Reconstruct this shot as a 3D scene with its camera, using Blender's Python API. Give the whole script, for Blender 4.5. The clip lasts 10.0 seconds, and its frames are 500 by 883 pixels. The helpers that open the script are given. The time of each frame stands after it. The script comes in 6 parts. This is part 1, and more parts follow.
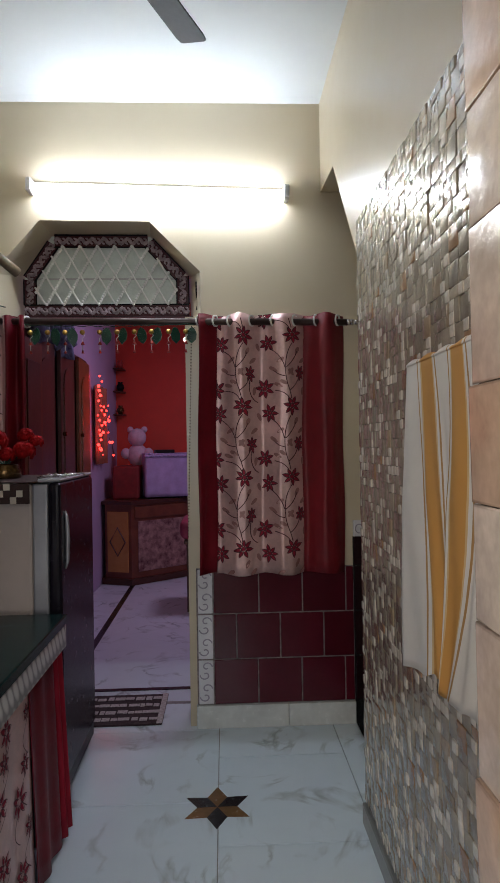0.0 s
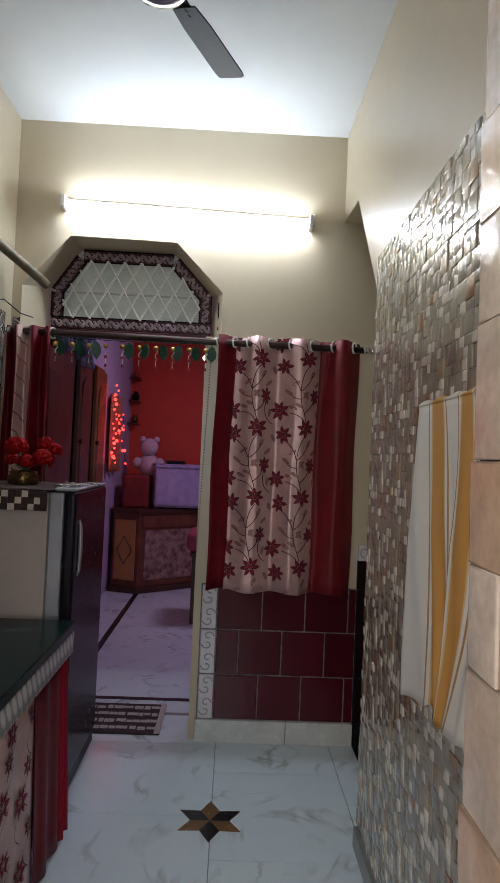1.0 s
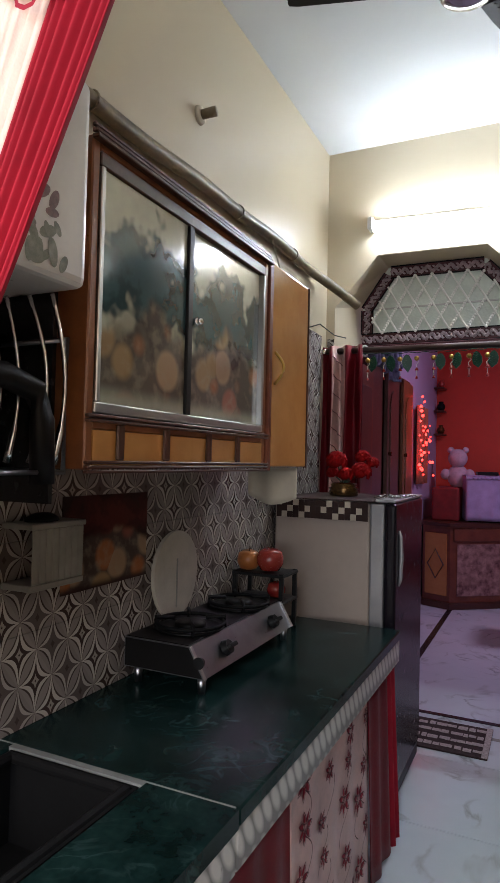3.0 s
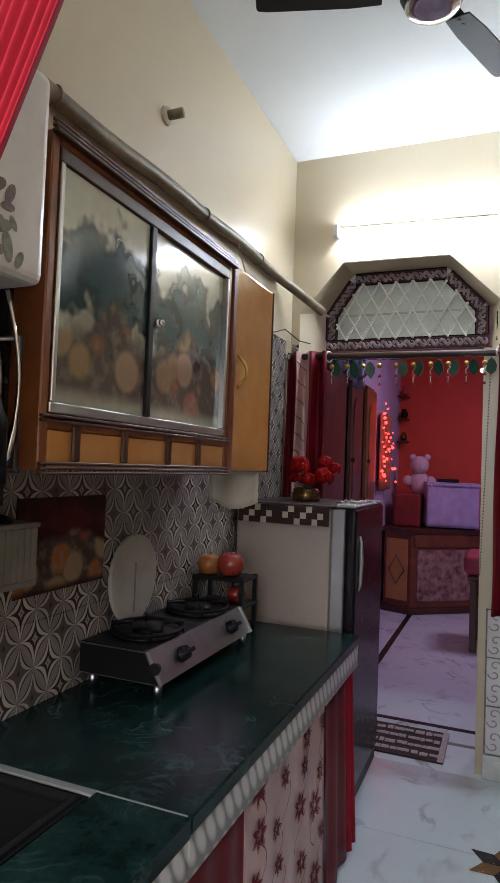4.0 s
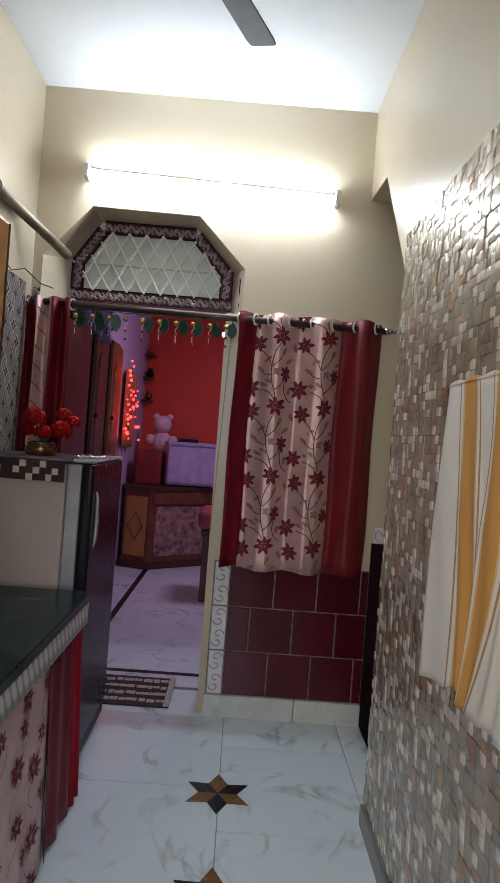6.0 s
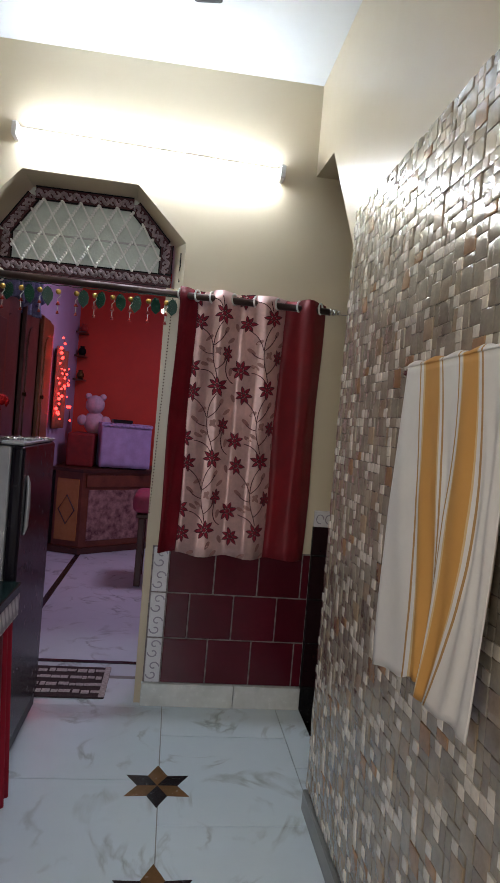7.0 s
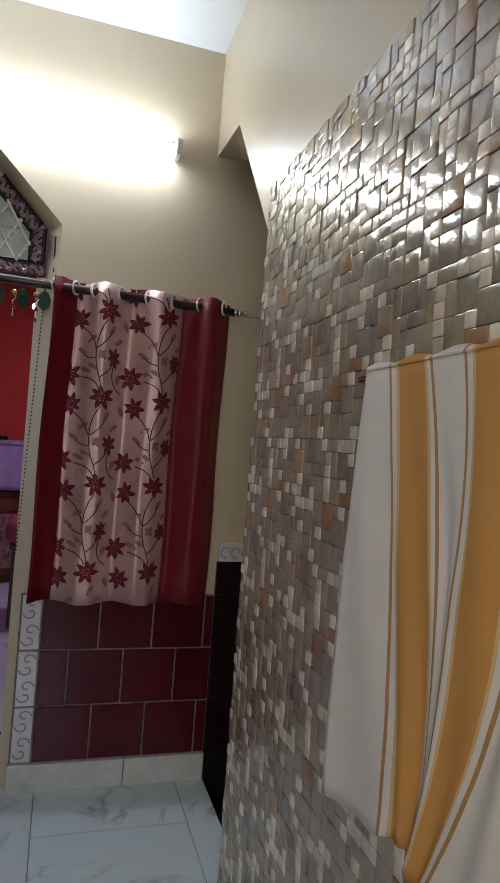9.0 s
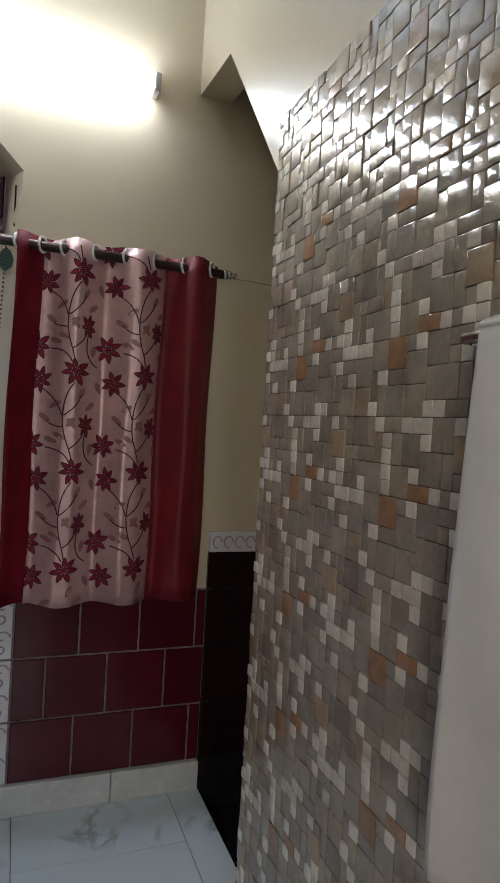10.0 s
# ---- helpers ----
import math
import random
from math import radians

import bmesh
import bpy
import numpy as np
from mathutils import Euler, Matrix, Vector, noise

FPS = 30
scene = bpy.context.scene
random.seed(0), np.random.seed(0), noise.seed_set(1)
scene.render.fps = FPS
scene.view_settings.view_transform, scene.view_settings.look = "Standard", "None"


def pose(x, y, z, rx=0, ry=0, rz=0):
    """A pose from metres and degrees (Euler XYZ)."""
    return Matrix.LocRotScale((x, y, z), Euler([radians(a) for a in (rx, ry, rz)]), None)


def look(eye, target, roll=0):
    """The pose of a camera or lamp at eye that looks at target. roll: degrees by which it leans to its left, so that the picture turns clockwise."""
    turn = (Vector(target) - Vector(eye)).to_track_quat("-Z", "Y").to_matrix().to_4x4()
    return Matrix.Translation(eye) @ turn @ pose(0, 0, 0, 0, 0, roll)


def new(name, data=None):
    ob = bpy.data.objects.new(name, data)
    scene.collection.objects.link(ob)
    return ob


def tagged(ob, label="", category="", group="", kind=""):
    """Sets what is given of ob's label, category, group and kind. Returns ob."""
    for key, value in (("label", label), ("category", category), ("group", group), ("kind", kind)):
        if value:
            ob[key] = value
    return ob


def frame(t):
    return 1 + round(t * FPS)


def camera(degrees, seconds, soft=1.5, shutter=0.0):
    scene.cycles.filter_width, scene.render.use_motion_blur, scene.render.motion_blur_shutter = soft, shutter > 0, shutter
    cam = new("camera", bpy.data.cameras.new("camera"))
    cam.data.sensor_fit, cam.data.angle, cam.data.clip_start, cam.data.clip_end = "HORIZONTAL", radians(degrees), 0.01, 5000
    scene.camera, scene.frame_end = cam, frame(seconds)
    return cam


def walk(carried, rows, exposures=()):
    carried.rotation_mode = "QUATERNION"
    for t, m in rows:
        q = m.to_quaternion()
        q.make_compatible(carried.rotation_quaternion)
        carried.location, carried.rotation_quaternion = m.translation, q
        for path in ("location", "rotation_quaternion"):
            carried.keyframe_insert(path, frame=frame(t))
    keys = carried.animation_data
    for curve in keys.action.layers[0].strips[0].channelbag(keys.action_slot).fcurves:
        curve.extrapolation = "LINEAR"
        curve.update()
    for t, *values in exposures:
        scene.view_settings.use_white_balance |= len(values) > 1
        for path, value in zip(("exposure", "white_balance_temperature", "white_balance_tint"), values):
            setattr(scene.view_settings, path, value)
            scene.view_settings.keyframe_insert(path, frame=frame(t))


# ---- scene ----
cam = camera(43.4, 10.0, soft=0.8)
PATH = [
    (0, (0.536, -0.037, 1.361), (0.62, 1.961, 1.372), -0.9),
    (0.5, (0.526, -0.06, 1.383), (0.64, 1.935, 1.456), -0.1),
    (1, (0.517, -0.103, 1.393), (0.57, 1.895, 1.445), 2.5),
    (1.5, (0.498, -0.14, 1.39), (0.364, 1.855, 1.432), 4.4),
    (2, (0.484, -0.141, 1.389), (0.031, 1.807, 1.417), 2.1),
    (2.5, (0.461, -0.137, 1.392), (-0.296, 1.714, 1.431), 1.7),
    (2.7, (0.459, -0.141, 1.387), (-0.383, 1.673, 1.437), 0.8),
    (3.8, (0.462, -0.148, 1.398), (-0.38, 1.665, 1.477), 2.4),
    (4, (0.468, -0.131, 1.388), (-0.29, 1.718, 1.465), 2.1),
    (4.5, (0.474, -0.123, 1.38), (-0.003, 1.819, 1.423), 3.3),
    (5, (0.471, -0.109, 1.389), (0.259, 1.88, 1.379), 3.7),
    (5.2, (0.493, -0.114, 1.384), (0.358, 1.881, 1.36), 3.1),
    (6.5, (0.468, -0.041, 1.373), (0.581, 1.956, 1.376), 5.4),
    (7, (0.447, 0.006, 1.37), (0.689, 1.991, 1.322), 4.8),
    (7.5, (0.415, 0.053, 1.365), (0.734, 2.025, 1.267), 4.1),
    (8, (0.435, 0.184, 1.374), (0.739, 2.161, 1.378), 2.3),
    (8.5, (0.482, 0.295, 1.399), (0.814, 2.265, 1.483), 3.1),
    (9, (0.497, 0.448, 1.396), (1.069, 2.365, 1.414), 4.4),
    (9.5, (0.454, 0.613, 1.409), (1.128, 2.495, 1.456), 2.5),
    (10, (0.438, 0.74, 1.397), (1.147, 2.609, 1.346), 3.4),
]
walk(cam, [(t, look(eye, target, roll)) for t, eye, target, roll in PATH], [(0, 0.49), (1, 0.48), (2, 0.51), (2.5, 0.88), (2.7, 0.88), (3.8, 0.92), (4.5, 0.93), (5.2, 0.84), (6.5, 0.82), (7, 0.76), (8, 0.70), (8.5, 0.60), (9, 0.51), (10, 0.44)])

# ---- world and lights ----
world = bpy.data.worlds.new("world")
scene.world = world
world.use_nodes = True
world.node_tree.nodes["Background"].inputs[0].default_value = (0.5, 0.55, 0.65, 1)
world.node_tree.nodes["Background"].inputs[1].default_value = 0.05


def area_lamp(name, m, sx, sy, power, color):
    d = bpy.data.lights.new(name, "AREA")
    d.shape, d.size, d.size_y, d.energy, d.color = "RECTANGLE", sx, sy, power, color
    ob = new(name, d)
    ob.matrix_world = m
    return ob


# daylight from an assumed, unseen side window behind the camera, an added fill from the back, and the coloured bulb
# light of the far room
area_lamp("daylight_lamp", look((-0.60, -0.85, 1.60), (0.95, 0.75, 1.50)), 0.9, 1.1, 29, (1.0, 0.91, 0.82))
area_lamp("back_fill_lamp", look((0.47, -1.70, 1.75), (0.25, 2.4, 0.85)), 1.0, 1.5, 19, (0.90, 0.96, 1.06))
area_lamp("far_room_lamp", look((0.9, 5.3, 2.85), (0.3, 5.2, 0)), 0.5, 0.5, 11, (0.88, 0.64, 1.0))

# ---- materials ----


def mat(name, color, rough=0.5, metal=0.0, var=0.12, scale=8.0, bump=0.0, bscale=60.0, color2=None, coat=0.0, spec=0.5, rand=0.0, glow=None):
    m = bpy.data.materials.new(name)
    m.use_nodes = True
    nt = m.node_tree
    b = nt.nodes["Principled BSDF"]
    b.inputs["Roughness"].default_value = rough
    b.inputs["Metallic"].default_value = metal
    b.inputs["Coat Weight"].default_value = coat
    b.inputs["Coat Roughness"].default_value = 0.08
    b.inputs["Specular IOR Level"].default_value = spec
    tc = nt.nodes.new("ShaderNodeNewGeometry")
    n1 = nt.nodes.new("ShaderNodeTexNoise")
    n1.inputs["Scale"].default_value = scale
    n1.inputs["Detail"].default_value = 6
    nt.links.new(tc.outputs["Position"], n1.inputs["Vector"])
    n2 = nt.nodes.new("ShaderNodeTexNoise")
    n2.inputs["Scale"].default_value = scale * 7
    n2.inputs["Detail"].default_value = 4
    nt.links.new(tc.outputs["Position"], n2.inputs["Vector"])
    add = nt.nodes.new("ShaderNodeMath")
    add.operation = "MULTIPLY_ADD"
    nt.links.new(n2.outputs["Fac"], add.inputs[0])
    add.inputs[1].default_value = 0.4
    nt.links.new(n1.outputs["Fac"], add.inputs[2])
    ramp = nt.nodes.new("ShaderNodeValToRGB")
    c2 = color2 or tuple(max(0.0, c * (1 - 2.2 * var)) for c in color)
    ramp.color_ramp.elements[0].position, ramp.color_ramp.elements[1].position = 0.45, 0.95
    ramp.color_ramp.elements[0].color, ramp.color_ramp.elements[1].color = (*c2, 1), (*color, 1)
    nt.links.new(add.outputs[0], ramp.inputs["Fac"])
    out = ramp.outputs["Color"]
    if rand:
        info = nt.nodes.new("ShaderNodeObjectInfo")
        hsv = nt.nodes.new("ShaderNodeHueSaturation")
        mr = nt.nodes.new("ShaderNodeMapRange")
        mr.inputs[3].default_value, mr.inputs[4].default_value = 1 - rand, 1 + rand
        nt.links.new(info.outputs["Random"], mr.inputs[0])
        nt.links.new(mr.outputs[0], hsv.inputs["Value"])
        nt.links.new(out, hsv.inputs["Color"])
        out = hsv.outputs["Color"]
    nt.links.new(out, b.inputs["Base Color"])
    rr = nt.nodes.new("ShaderNodeMapRange")
    rr.inputs[3].default_value, rr.inputs[4].default_value = max(0.02, rough * 0.8), min(1, rough * 1.25)
    nt.links.new(n2.outputs["Fac"], rr.inputs[0])
    nt.links.new(rr.outputs[0], b.inputs["Roughness"])
    if bump:
        n3 = nt.nodes.new("ShaderNodeTexNoise")
        n3.inputs["Scale"].default_value = bscale
        n3.inputs["Detail"].default_value = 3
        nt.links.new(tc.outputs["Position"], n3.inputs["Vector"])
        bp = nt.nodes.new("ShaderNodeBump")
        bp.inputs["Strength"].default_value = bump
        bp.inputs["Distance"].default_value = 0.004
        nt.links.new(n3.outputs["Fac"], bp.inputs["Height"])
        nt.links.new(bp.outputs["Normal"], b.inputs["Normal"])
    if glow:
        b.inputs["Emission Color"].default_value = (*glow[:3], 1)
        b.inputs["Emission Strength"].default_value = glow[3]
    return m


def math_node(nt, op, a, b=None, c=None):
    n = nt.nodes.new("ShaderNodeMath")
    n.operation = op
    for i, v in enumerate((a, b, c)):
        if v is None:
            continue
        if isinstance(v, (int, float)):
            n.inputs[i].default_value = v
        else:
            nt.links.new(v, n.inputs[i])
    return n.outputs[0]


def pattern_mat(name, kind, rough=0.25):
    """Printed ceramic tile or cloth: the print is laid out by place on the wall."""
    m = mat(name, (0.5, 0.5, 0.5), rough, var=0.1)
    nt = m.node_tree
    b = nt.nodes["Principled BSDF"]
    old = b.inputs["Base Color"].links[0].from_socket
    geo = nt.nodes.new("ShaderNodeNewGeometry")
    sep = nt.nodes.new("ShaderNodeSeparateXYZ")
    nt.links.new(geo.outputs["Position"], sep.inputs[0])
    Y, Z = sep.outputs[1], sep.outputs[2]
    horizontal = math_node(nt, "ADD", sep.outputs[0], Y)

    def tri(v, p, off=0.0):
        f = math_node(nt, "FRACT", math_node(nt, "MULTIPLY_ADD", v, 1 / p, off))
        return math_node(nt, "MULTIPLY", math_node(nt, "ABSOLUTE", math_node(nt, "SUBTRACT", f, 0.5)), 2.0)

    if kind == "diamond":
        h, v = math_node(nt, "MULTIPLY", horizontal, 1 / 0.105), math_node(nt, "MULTIPLY", Z, 1 / 0.145)
        a, c = tri(math_node(nt, "ADD", h, v), 1.0), tri(math_node(nt, "SUBTRACT", h, v), 1.0)
        def petal(near, along):
            bow = math_node(nt, "ADD", math_node(nt, "COSINE", math_node(nt, "MULTIPLY", along, math.pi / 2)), 0.02)
            return math_node(nt, "DIVIDE", math_node(nt, "SUBTRACT", 1.0, near), bow)
        fac = math_node(nt, "MINIMUM", petal(a, c), petal(c, a))
        # every second diamond is plain
        alt = tri(math_node(nt, "FLOOR", math_node(nt, "ADD", h, v)), 2.0)
        stops = [(0.0, (0.240, 0.210, 0.198)), (0.26, (0.070, 0.050, 0.045)), (0.36, (0.444, 0.408, 0.366)), (0.60, (0.050, 0.034, 0.030)), (0.80, (0.288, 0.258, 0.228)), (0.93, (0.040, 0.030, 0.026))]
        plain = [(0.0, (0.216, 0.186, 0.180)), (0.26, (0.060, 0.045, 0.040)), (0.36, (0.348, 0.318, 0.288)), (0.56, (0.100, 0.080, 0.075)), (0.86, (0.060, 0.045, 0.040))]
        outs = []
        for st in (stops, plain):
            ramp = nt.nodes.new("ShaderNodeValToRGB")
            ramp.color_ramp.interpolation = "CONSTANT"
            els = ramp.color_ramp.elements
            els[0].position, els[0].color = 0.0, (*st[0][1], 1)
            els[1].position, els[1].color = st[1][0], (*st[1][1], 1)
            for p, c2 in st[2:]:
                els.new(p).color = (*c2, 1)
            nt.links.new(fac, ramp.inputs["Fac"])
            outs.append(ramp.outputs[0])
        r2 = nt.nodes.new("ShaderNodeMix")
        r2.data_type = "RGBA"
        nt.links.new(math_node(nt, "GREATER_THAN", alt, 0.5), r2.inputs[0])
        nt.links.new(outs[0], r2.inputs[6])
        nt.links.new(outs[1], r2.inputs[7])
        col = r2.outputs[2]
    else:
        u = math_node(nt, "ADD", horizontal, math_node(nt, "MULTIPLY", Z, 0.55))
        f = tri(u, 0.042)
        g = tri(Z, 0.075)
        e = math_node(nt, "ADD", math_node(nt, "POWER", f, 2.0), math_node(nt, "POWER", g, 2.0))
        ramp = nt.nodes.new("ShaderNodeValToRGB")
        els = ramp.color_ramp.elements
        els[0].position, els[0].color = 0.25, (0.62, 0.60, 0.58, 1)
        els[1].position, els[1].color = 1.0, (0.18, 0.17, 0.17, 1)
        nt.links.new(e, ramp.inputs["Fac"])
        col = ramp.outputs[0]
    mul = nt.nodes.new("ShaderNodeMix")
    mul.data_type, mul.blend_type = "RGBA", "MULTIPLY"
    mul.inputs[0].default_value = 0.6
    nt.links.new(col, mul.inputs[6])
    sc = nt.nodes.new("ShaderNodeMix")
    sc.data_type, sc.blend_type = "RGBA", "ADD"
    sc.inputs[0].default_value = 1.0
    nt.links.new(old, sc.inputs[6])
    sc.inputs[7].default_value = (0.5, 0.5, 0.5, 1)
    nt.links.new(sc.outputs[2], mul.inputs[7])
    nt.links.new(mul.outputs[2], b.inputs["Base Color"])
    return m


def stripe_mat(name, stops, base_rough=0.9, bump=0.3, bscale=900.0):
    """Cloth whose colour runs in stripes along the U of its UV map."""
    m = mat(name, (0.5, 0.5, 0.5), base_rough, var=0.08, bump=bump, bscale=bscale, spec=0.2)
    nt = m.node_tree
    b = nt.nodes["Principled BSDF"]
    uv = nt.nodes.new("ShaderNodeUVMap")
    sep = nt.nodes.new("ShaderNodeSeparateXYZ")
    nt.links.new(uv.outputs[0], sep.inputs[0])
    nz = nt.nodes.new("ShaderNodeTexNoise")
    nz.inputs["Scale"].default_value = 5
    nt.links.new(uv.outputs[0], nz.inputs["Vector"])
    fac = math_node(nt, "ADD", sep.outputs[0], math_node(nt, "MULTIPLY", math_node(nt, "SUBTRACT", nz.outputs["Fac"], 0.5), 0.01))
    ramp = nt.nodes.new("ShaderNodeValToRGB")
    ramp.color_ramp.interpolation = "CONSTANT"
    els = ramp.color_ramp.elements
    els[0].position, els[0].color = stops[0][0], (*stops[0][1], 1)
    els[1].position, els[1].color = stops[1][0], (*stops[1][1], 1)
    for p, c in stops[2:]:
        k = els.new(p)
        k.color = (*c, 1)
    nt.links.new(fac, ramp.inputs["Fac"])
    old = b.inputs["Base Color"].links[0].from_socket
    mul = nt.nodes.new("ShaderNodeMix")
    mul.data_type, mul.blend_type = "RGBA", "MULTIPLY"
    mul.inputs[0].default_value = 1.0
    sc = nt.nodes.new("ShaderNodeMix")
    sc.data_type, sc.blend_type = "RGBA", "ADD"
    sc.inputs[0].default_value = 1.0
    nt.links.new(old, sc.inputs[6])
    sc.inputs[7].default_value = (0.5, 0.5, 0.5, 1)
    nt.links.new(ramp.outputs[0], mul.inputs[6])
    nt.links.new(sc.outputs[2], mul.inputs[7])
    nt.links.new(mul.outputs[2], b.inputs["Base Color"])
    return m


def island_mat(name, stops, rough, bump=0.15, bscale=40, coat=0.0):
    """Many small pieces in one mesh, each with a colour of its own."""
    m = mat(name, (0.5, 0.5, 0.5), rough, var=0.36, scale=16, bump=bump, bscale=bscale, coat=coat)
    nt = m.node_tree
    b = nt.nodes["Principled BSDF"]
    geo = nt.nodes.new("ShaderNodeNewGeometry")
    ramp = nt.nodes.new("ShaderNodeValToRGB")
    ramp.color_ramp.interpolation = "CONSTANT"
    els = ramp.color_ramp.elements
    els[0].position, els[0].color = stops[0][0], (*stops[0][1], 1)
    els[1].position, els[1].color = stops[1][0], (*stops[1][1], 1)
    for p, c in stops[2:]:
        k = els.new(p)
        k.color = (*c, 1)
    nt.links.new(geo.outputs["Random Per Island"], ramp.inputs["Fac"])
    old = b.inputs["Base Color"].links[0].from_socket
    mul = nt.nodes.new("ShaderNodeMix")
    mul.data_type, mul.blend_type = "RGBA", "MULTIPLY"
    mul.inputs[0].default_value = 1.0
    sc = nt.nodes.new("ShaderNodeMix")
    sc.data_type, sc.blend_type = "RGBA", "ADD"
    sc.inputs[0].default_value = 1.0
    nt.links.new(old, sc.inputs[6])
    sc.inputs[7].default_value = (0.5, 0.5, 0.5, 1)
    nt.links.new(ramp.outputs[0], mul.inputs[6])
    nt.links.new(sc.outputs[2], mul.inputs[7])
    nt.links.new(mul.outputs[2], b.inputs["Base Color"])
    return m



def fruit_mat(name, y0, y1, z0, z1, seed, base=(0.50, 0.51, 0.41), top=0.52, leaf=(0.022, 0.052, 0.060), coat=0.6):
    """A soft printed picture of fruit and leaves, laid out over the sheet from y0 to y1 and z0 to z1."""
    m = mat(name, base, 0.12 if coat else 0.4, var=0.14, scale=6, coat=coat, spec=0.5 if coat else 0.15)
    nt = m.node_tree
    b = nt.nodes["Principled BSDF"]
    old = b.inputs["Base Color"].links[0].from_socket
    geo = nt.nodes.new("ShaderNodeNewGeometry")
    sep = nt.nodes.new("ShaderNodeSeparateXYZ")
    nt.links.new(geo.outputs["Position"], sep.inputs[0])
    u = math_node(nt, "MULTIPLY", math_node(nt, "SUBTRACT", sep.outputs[1], y0), 1 / (y1 - y0))
    v = math_node(nt, "MULTIPLY", math_node(nt, "SUBTRACT", sep.outputs[2], z0), 1 / (z1 - z0))
    pos = nt.nodes.new("ShaderNodeVectorMath")
    pos.operation = "ADD"
    nt.links.new(geo.outputs["Position"], pos.inputs[0])
    pos.inputs[1].default_value = (0, seed, seed * 0.37)

    def noise_of(scale, detail=4):
        n = nt.nodes.new("ShaderNodeTexNoise")
        n.inputs["Scale"].default_value, n.inputs["Detail"].default_value = scale, detail
        nt.links.new(pos.outputs[0], n.inputs["Vector"])
        return n.outputs["Fac"]

    def ramp(fac, lo, hi):
        r = nt.nodes.new("ShaderNodeMapRange")
        r.interpolation_type = "SMOOTHSTEP"
        r.inputs[1].default_value, r.inputs[2].default_value = lo, hi
        nt.links.new(fac, r.inputs[0])
        return r.outputs[0]

    def mix(fac, a, c):
        n = nt.nodes.new("ShaderNodeMix")
        n.data_type = "RGBA"
        nt.links.new(fac, n.inputs[0])
        nt.links.new(a, n.inputs[6])
        if isinstance(c, tuple):
            n.inputs[7].default_value = (*c, 1)
        else:
            nt.links.new(c, n.inputs[7])
        return n.outputs[2]
    side = math_node(nt, "ABSOLUTE", math_node(nt, "SUBTRACT", u, 0.55))
    # leaves above
    lf = math_node(nt, "SUBTRACT", noise_of(13, 2), math_node(nt, "ADD", math_node(nt, "MULTIPLY", math_node(nt, "ABSOLUTE", math_node(nt, "SUBTRACT", v, top + 0.06)), 1.15), math_node(nt, "MULTIPLY", side, 0.30)))
    col = mix(ramp(lf, 0.08, 0.22), old, leaf)
    col = mix(ramp(math_node(nt, "ADD", lf, math_node(nt, "MULTIPLY", noise_of(60), 0.3)), 0.40, 0.55), col, tuple(c * 1.7 for c in leaf))
    # heaped fruit below
    vor = nt.nodes.new("ShaderNodeTexVoronoi")
    vor.inputs["Scale"].default_value = 11.0
    vor.inputs["Randomness"].default_value = 0.85
    nt.links.new(pos.outputs[0], vor.inputs["Vector"])
    cs = nt.nodes.new("ShaderNodeSeparateColor")
    nt.links.new(vor.outputs["Color"], cs.inputs[0])
    cr = nt.nodes.new("ShaderNodeValToRGB")
    cr.color_ramp.interpolation = "CONSTANT"
    els = cr.color_ramp.elements
    els[0].color, els[1].position, els[1].color = (0.36, 0.13, 0.05, 1), 0.28, (0.31, 0.20, 0.10, 1)
    for q, c in ((0.5, (0.20, 0.07, 0.06)), (0.66, (0.36, 0.24, 0.15)), (0.84, (0.30, 0.10, 0.07))):
        els.new(q).color = (*c, 1)
    nt.links.new(cs.outputs[0], cr.inputs["Fac"])
    fruit = mix(ramp(vor.outputs["Distance"], 0.40, 0.58), cr.outputs[0], (0.07, 0.05, 0.045))
    fruit = mix(math_node(nt, "MULTIPLY", ramp(noise_of(30), 0.45, 0.7), 0.35), fruit, (0.36, 0.31, 0.22))
    edge = math_node(nt, "ADD", math_node(nt, "ADD", v, math_node(nt, "MULTIPLY", side, 0.30)), math_node(nt, "MULTIPLY", noise_of(9, 2), 0.35))
    low = math_node(nt, "MULTIPLY", math_node(nt, "SUBTRACT", 1.0, ramp(edge, top + 0.08, top + 0.20)), ramp(v, 0.0, 0.10))
    col = mix(math_node(nt, "MULTIPLY", low, 0.9), col, fruit)
    nt.links.new(col, b.inputs["Base Color"])
    return m


CREAM = mat("cream_wall_paint", (0.57, 0.485, 0.345), 0.33, var=0.02, scale=1.6, bump=0.03, bscale=14)
CEIL = mat("ceiling_paint", (0.66, 0.67, 0.66), 0.8, var=0.03, scale=2)
LILAC = mat("lilac_wall_paint", (0.50, 0.40, 0.58), 0.6, var=0.06, scale=3, bump=0.1)
REDWALL = mat("red_wall_paint", (0.66, 0.05, 0.025), 0.5, var=0.08, scale=3, bump=0.1)
MARBLE = mat("white_marble", (0.65, 0.735, 0.785), 0.22, var=0.08, scale=1.3, color2=(0.58, 0.67, 0.725), rand=0.03)
MARBLE_STEP = mat("skirting_marble", (0.66, 0.68, 0.66), 0.25, var=0.12, scale=6)


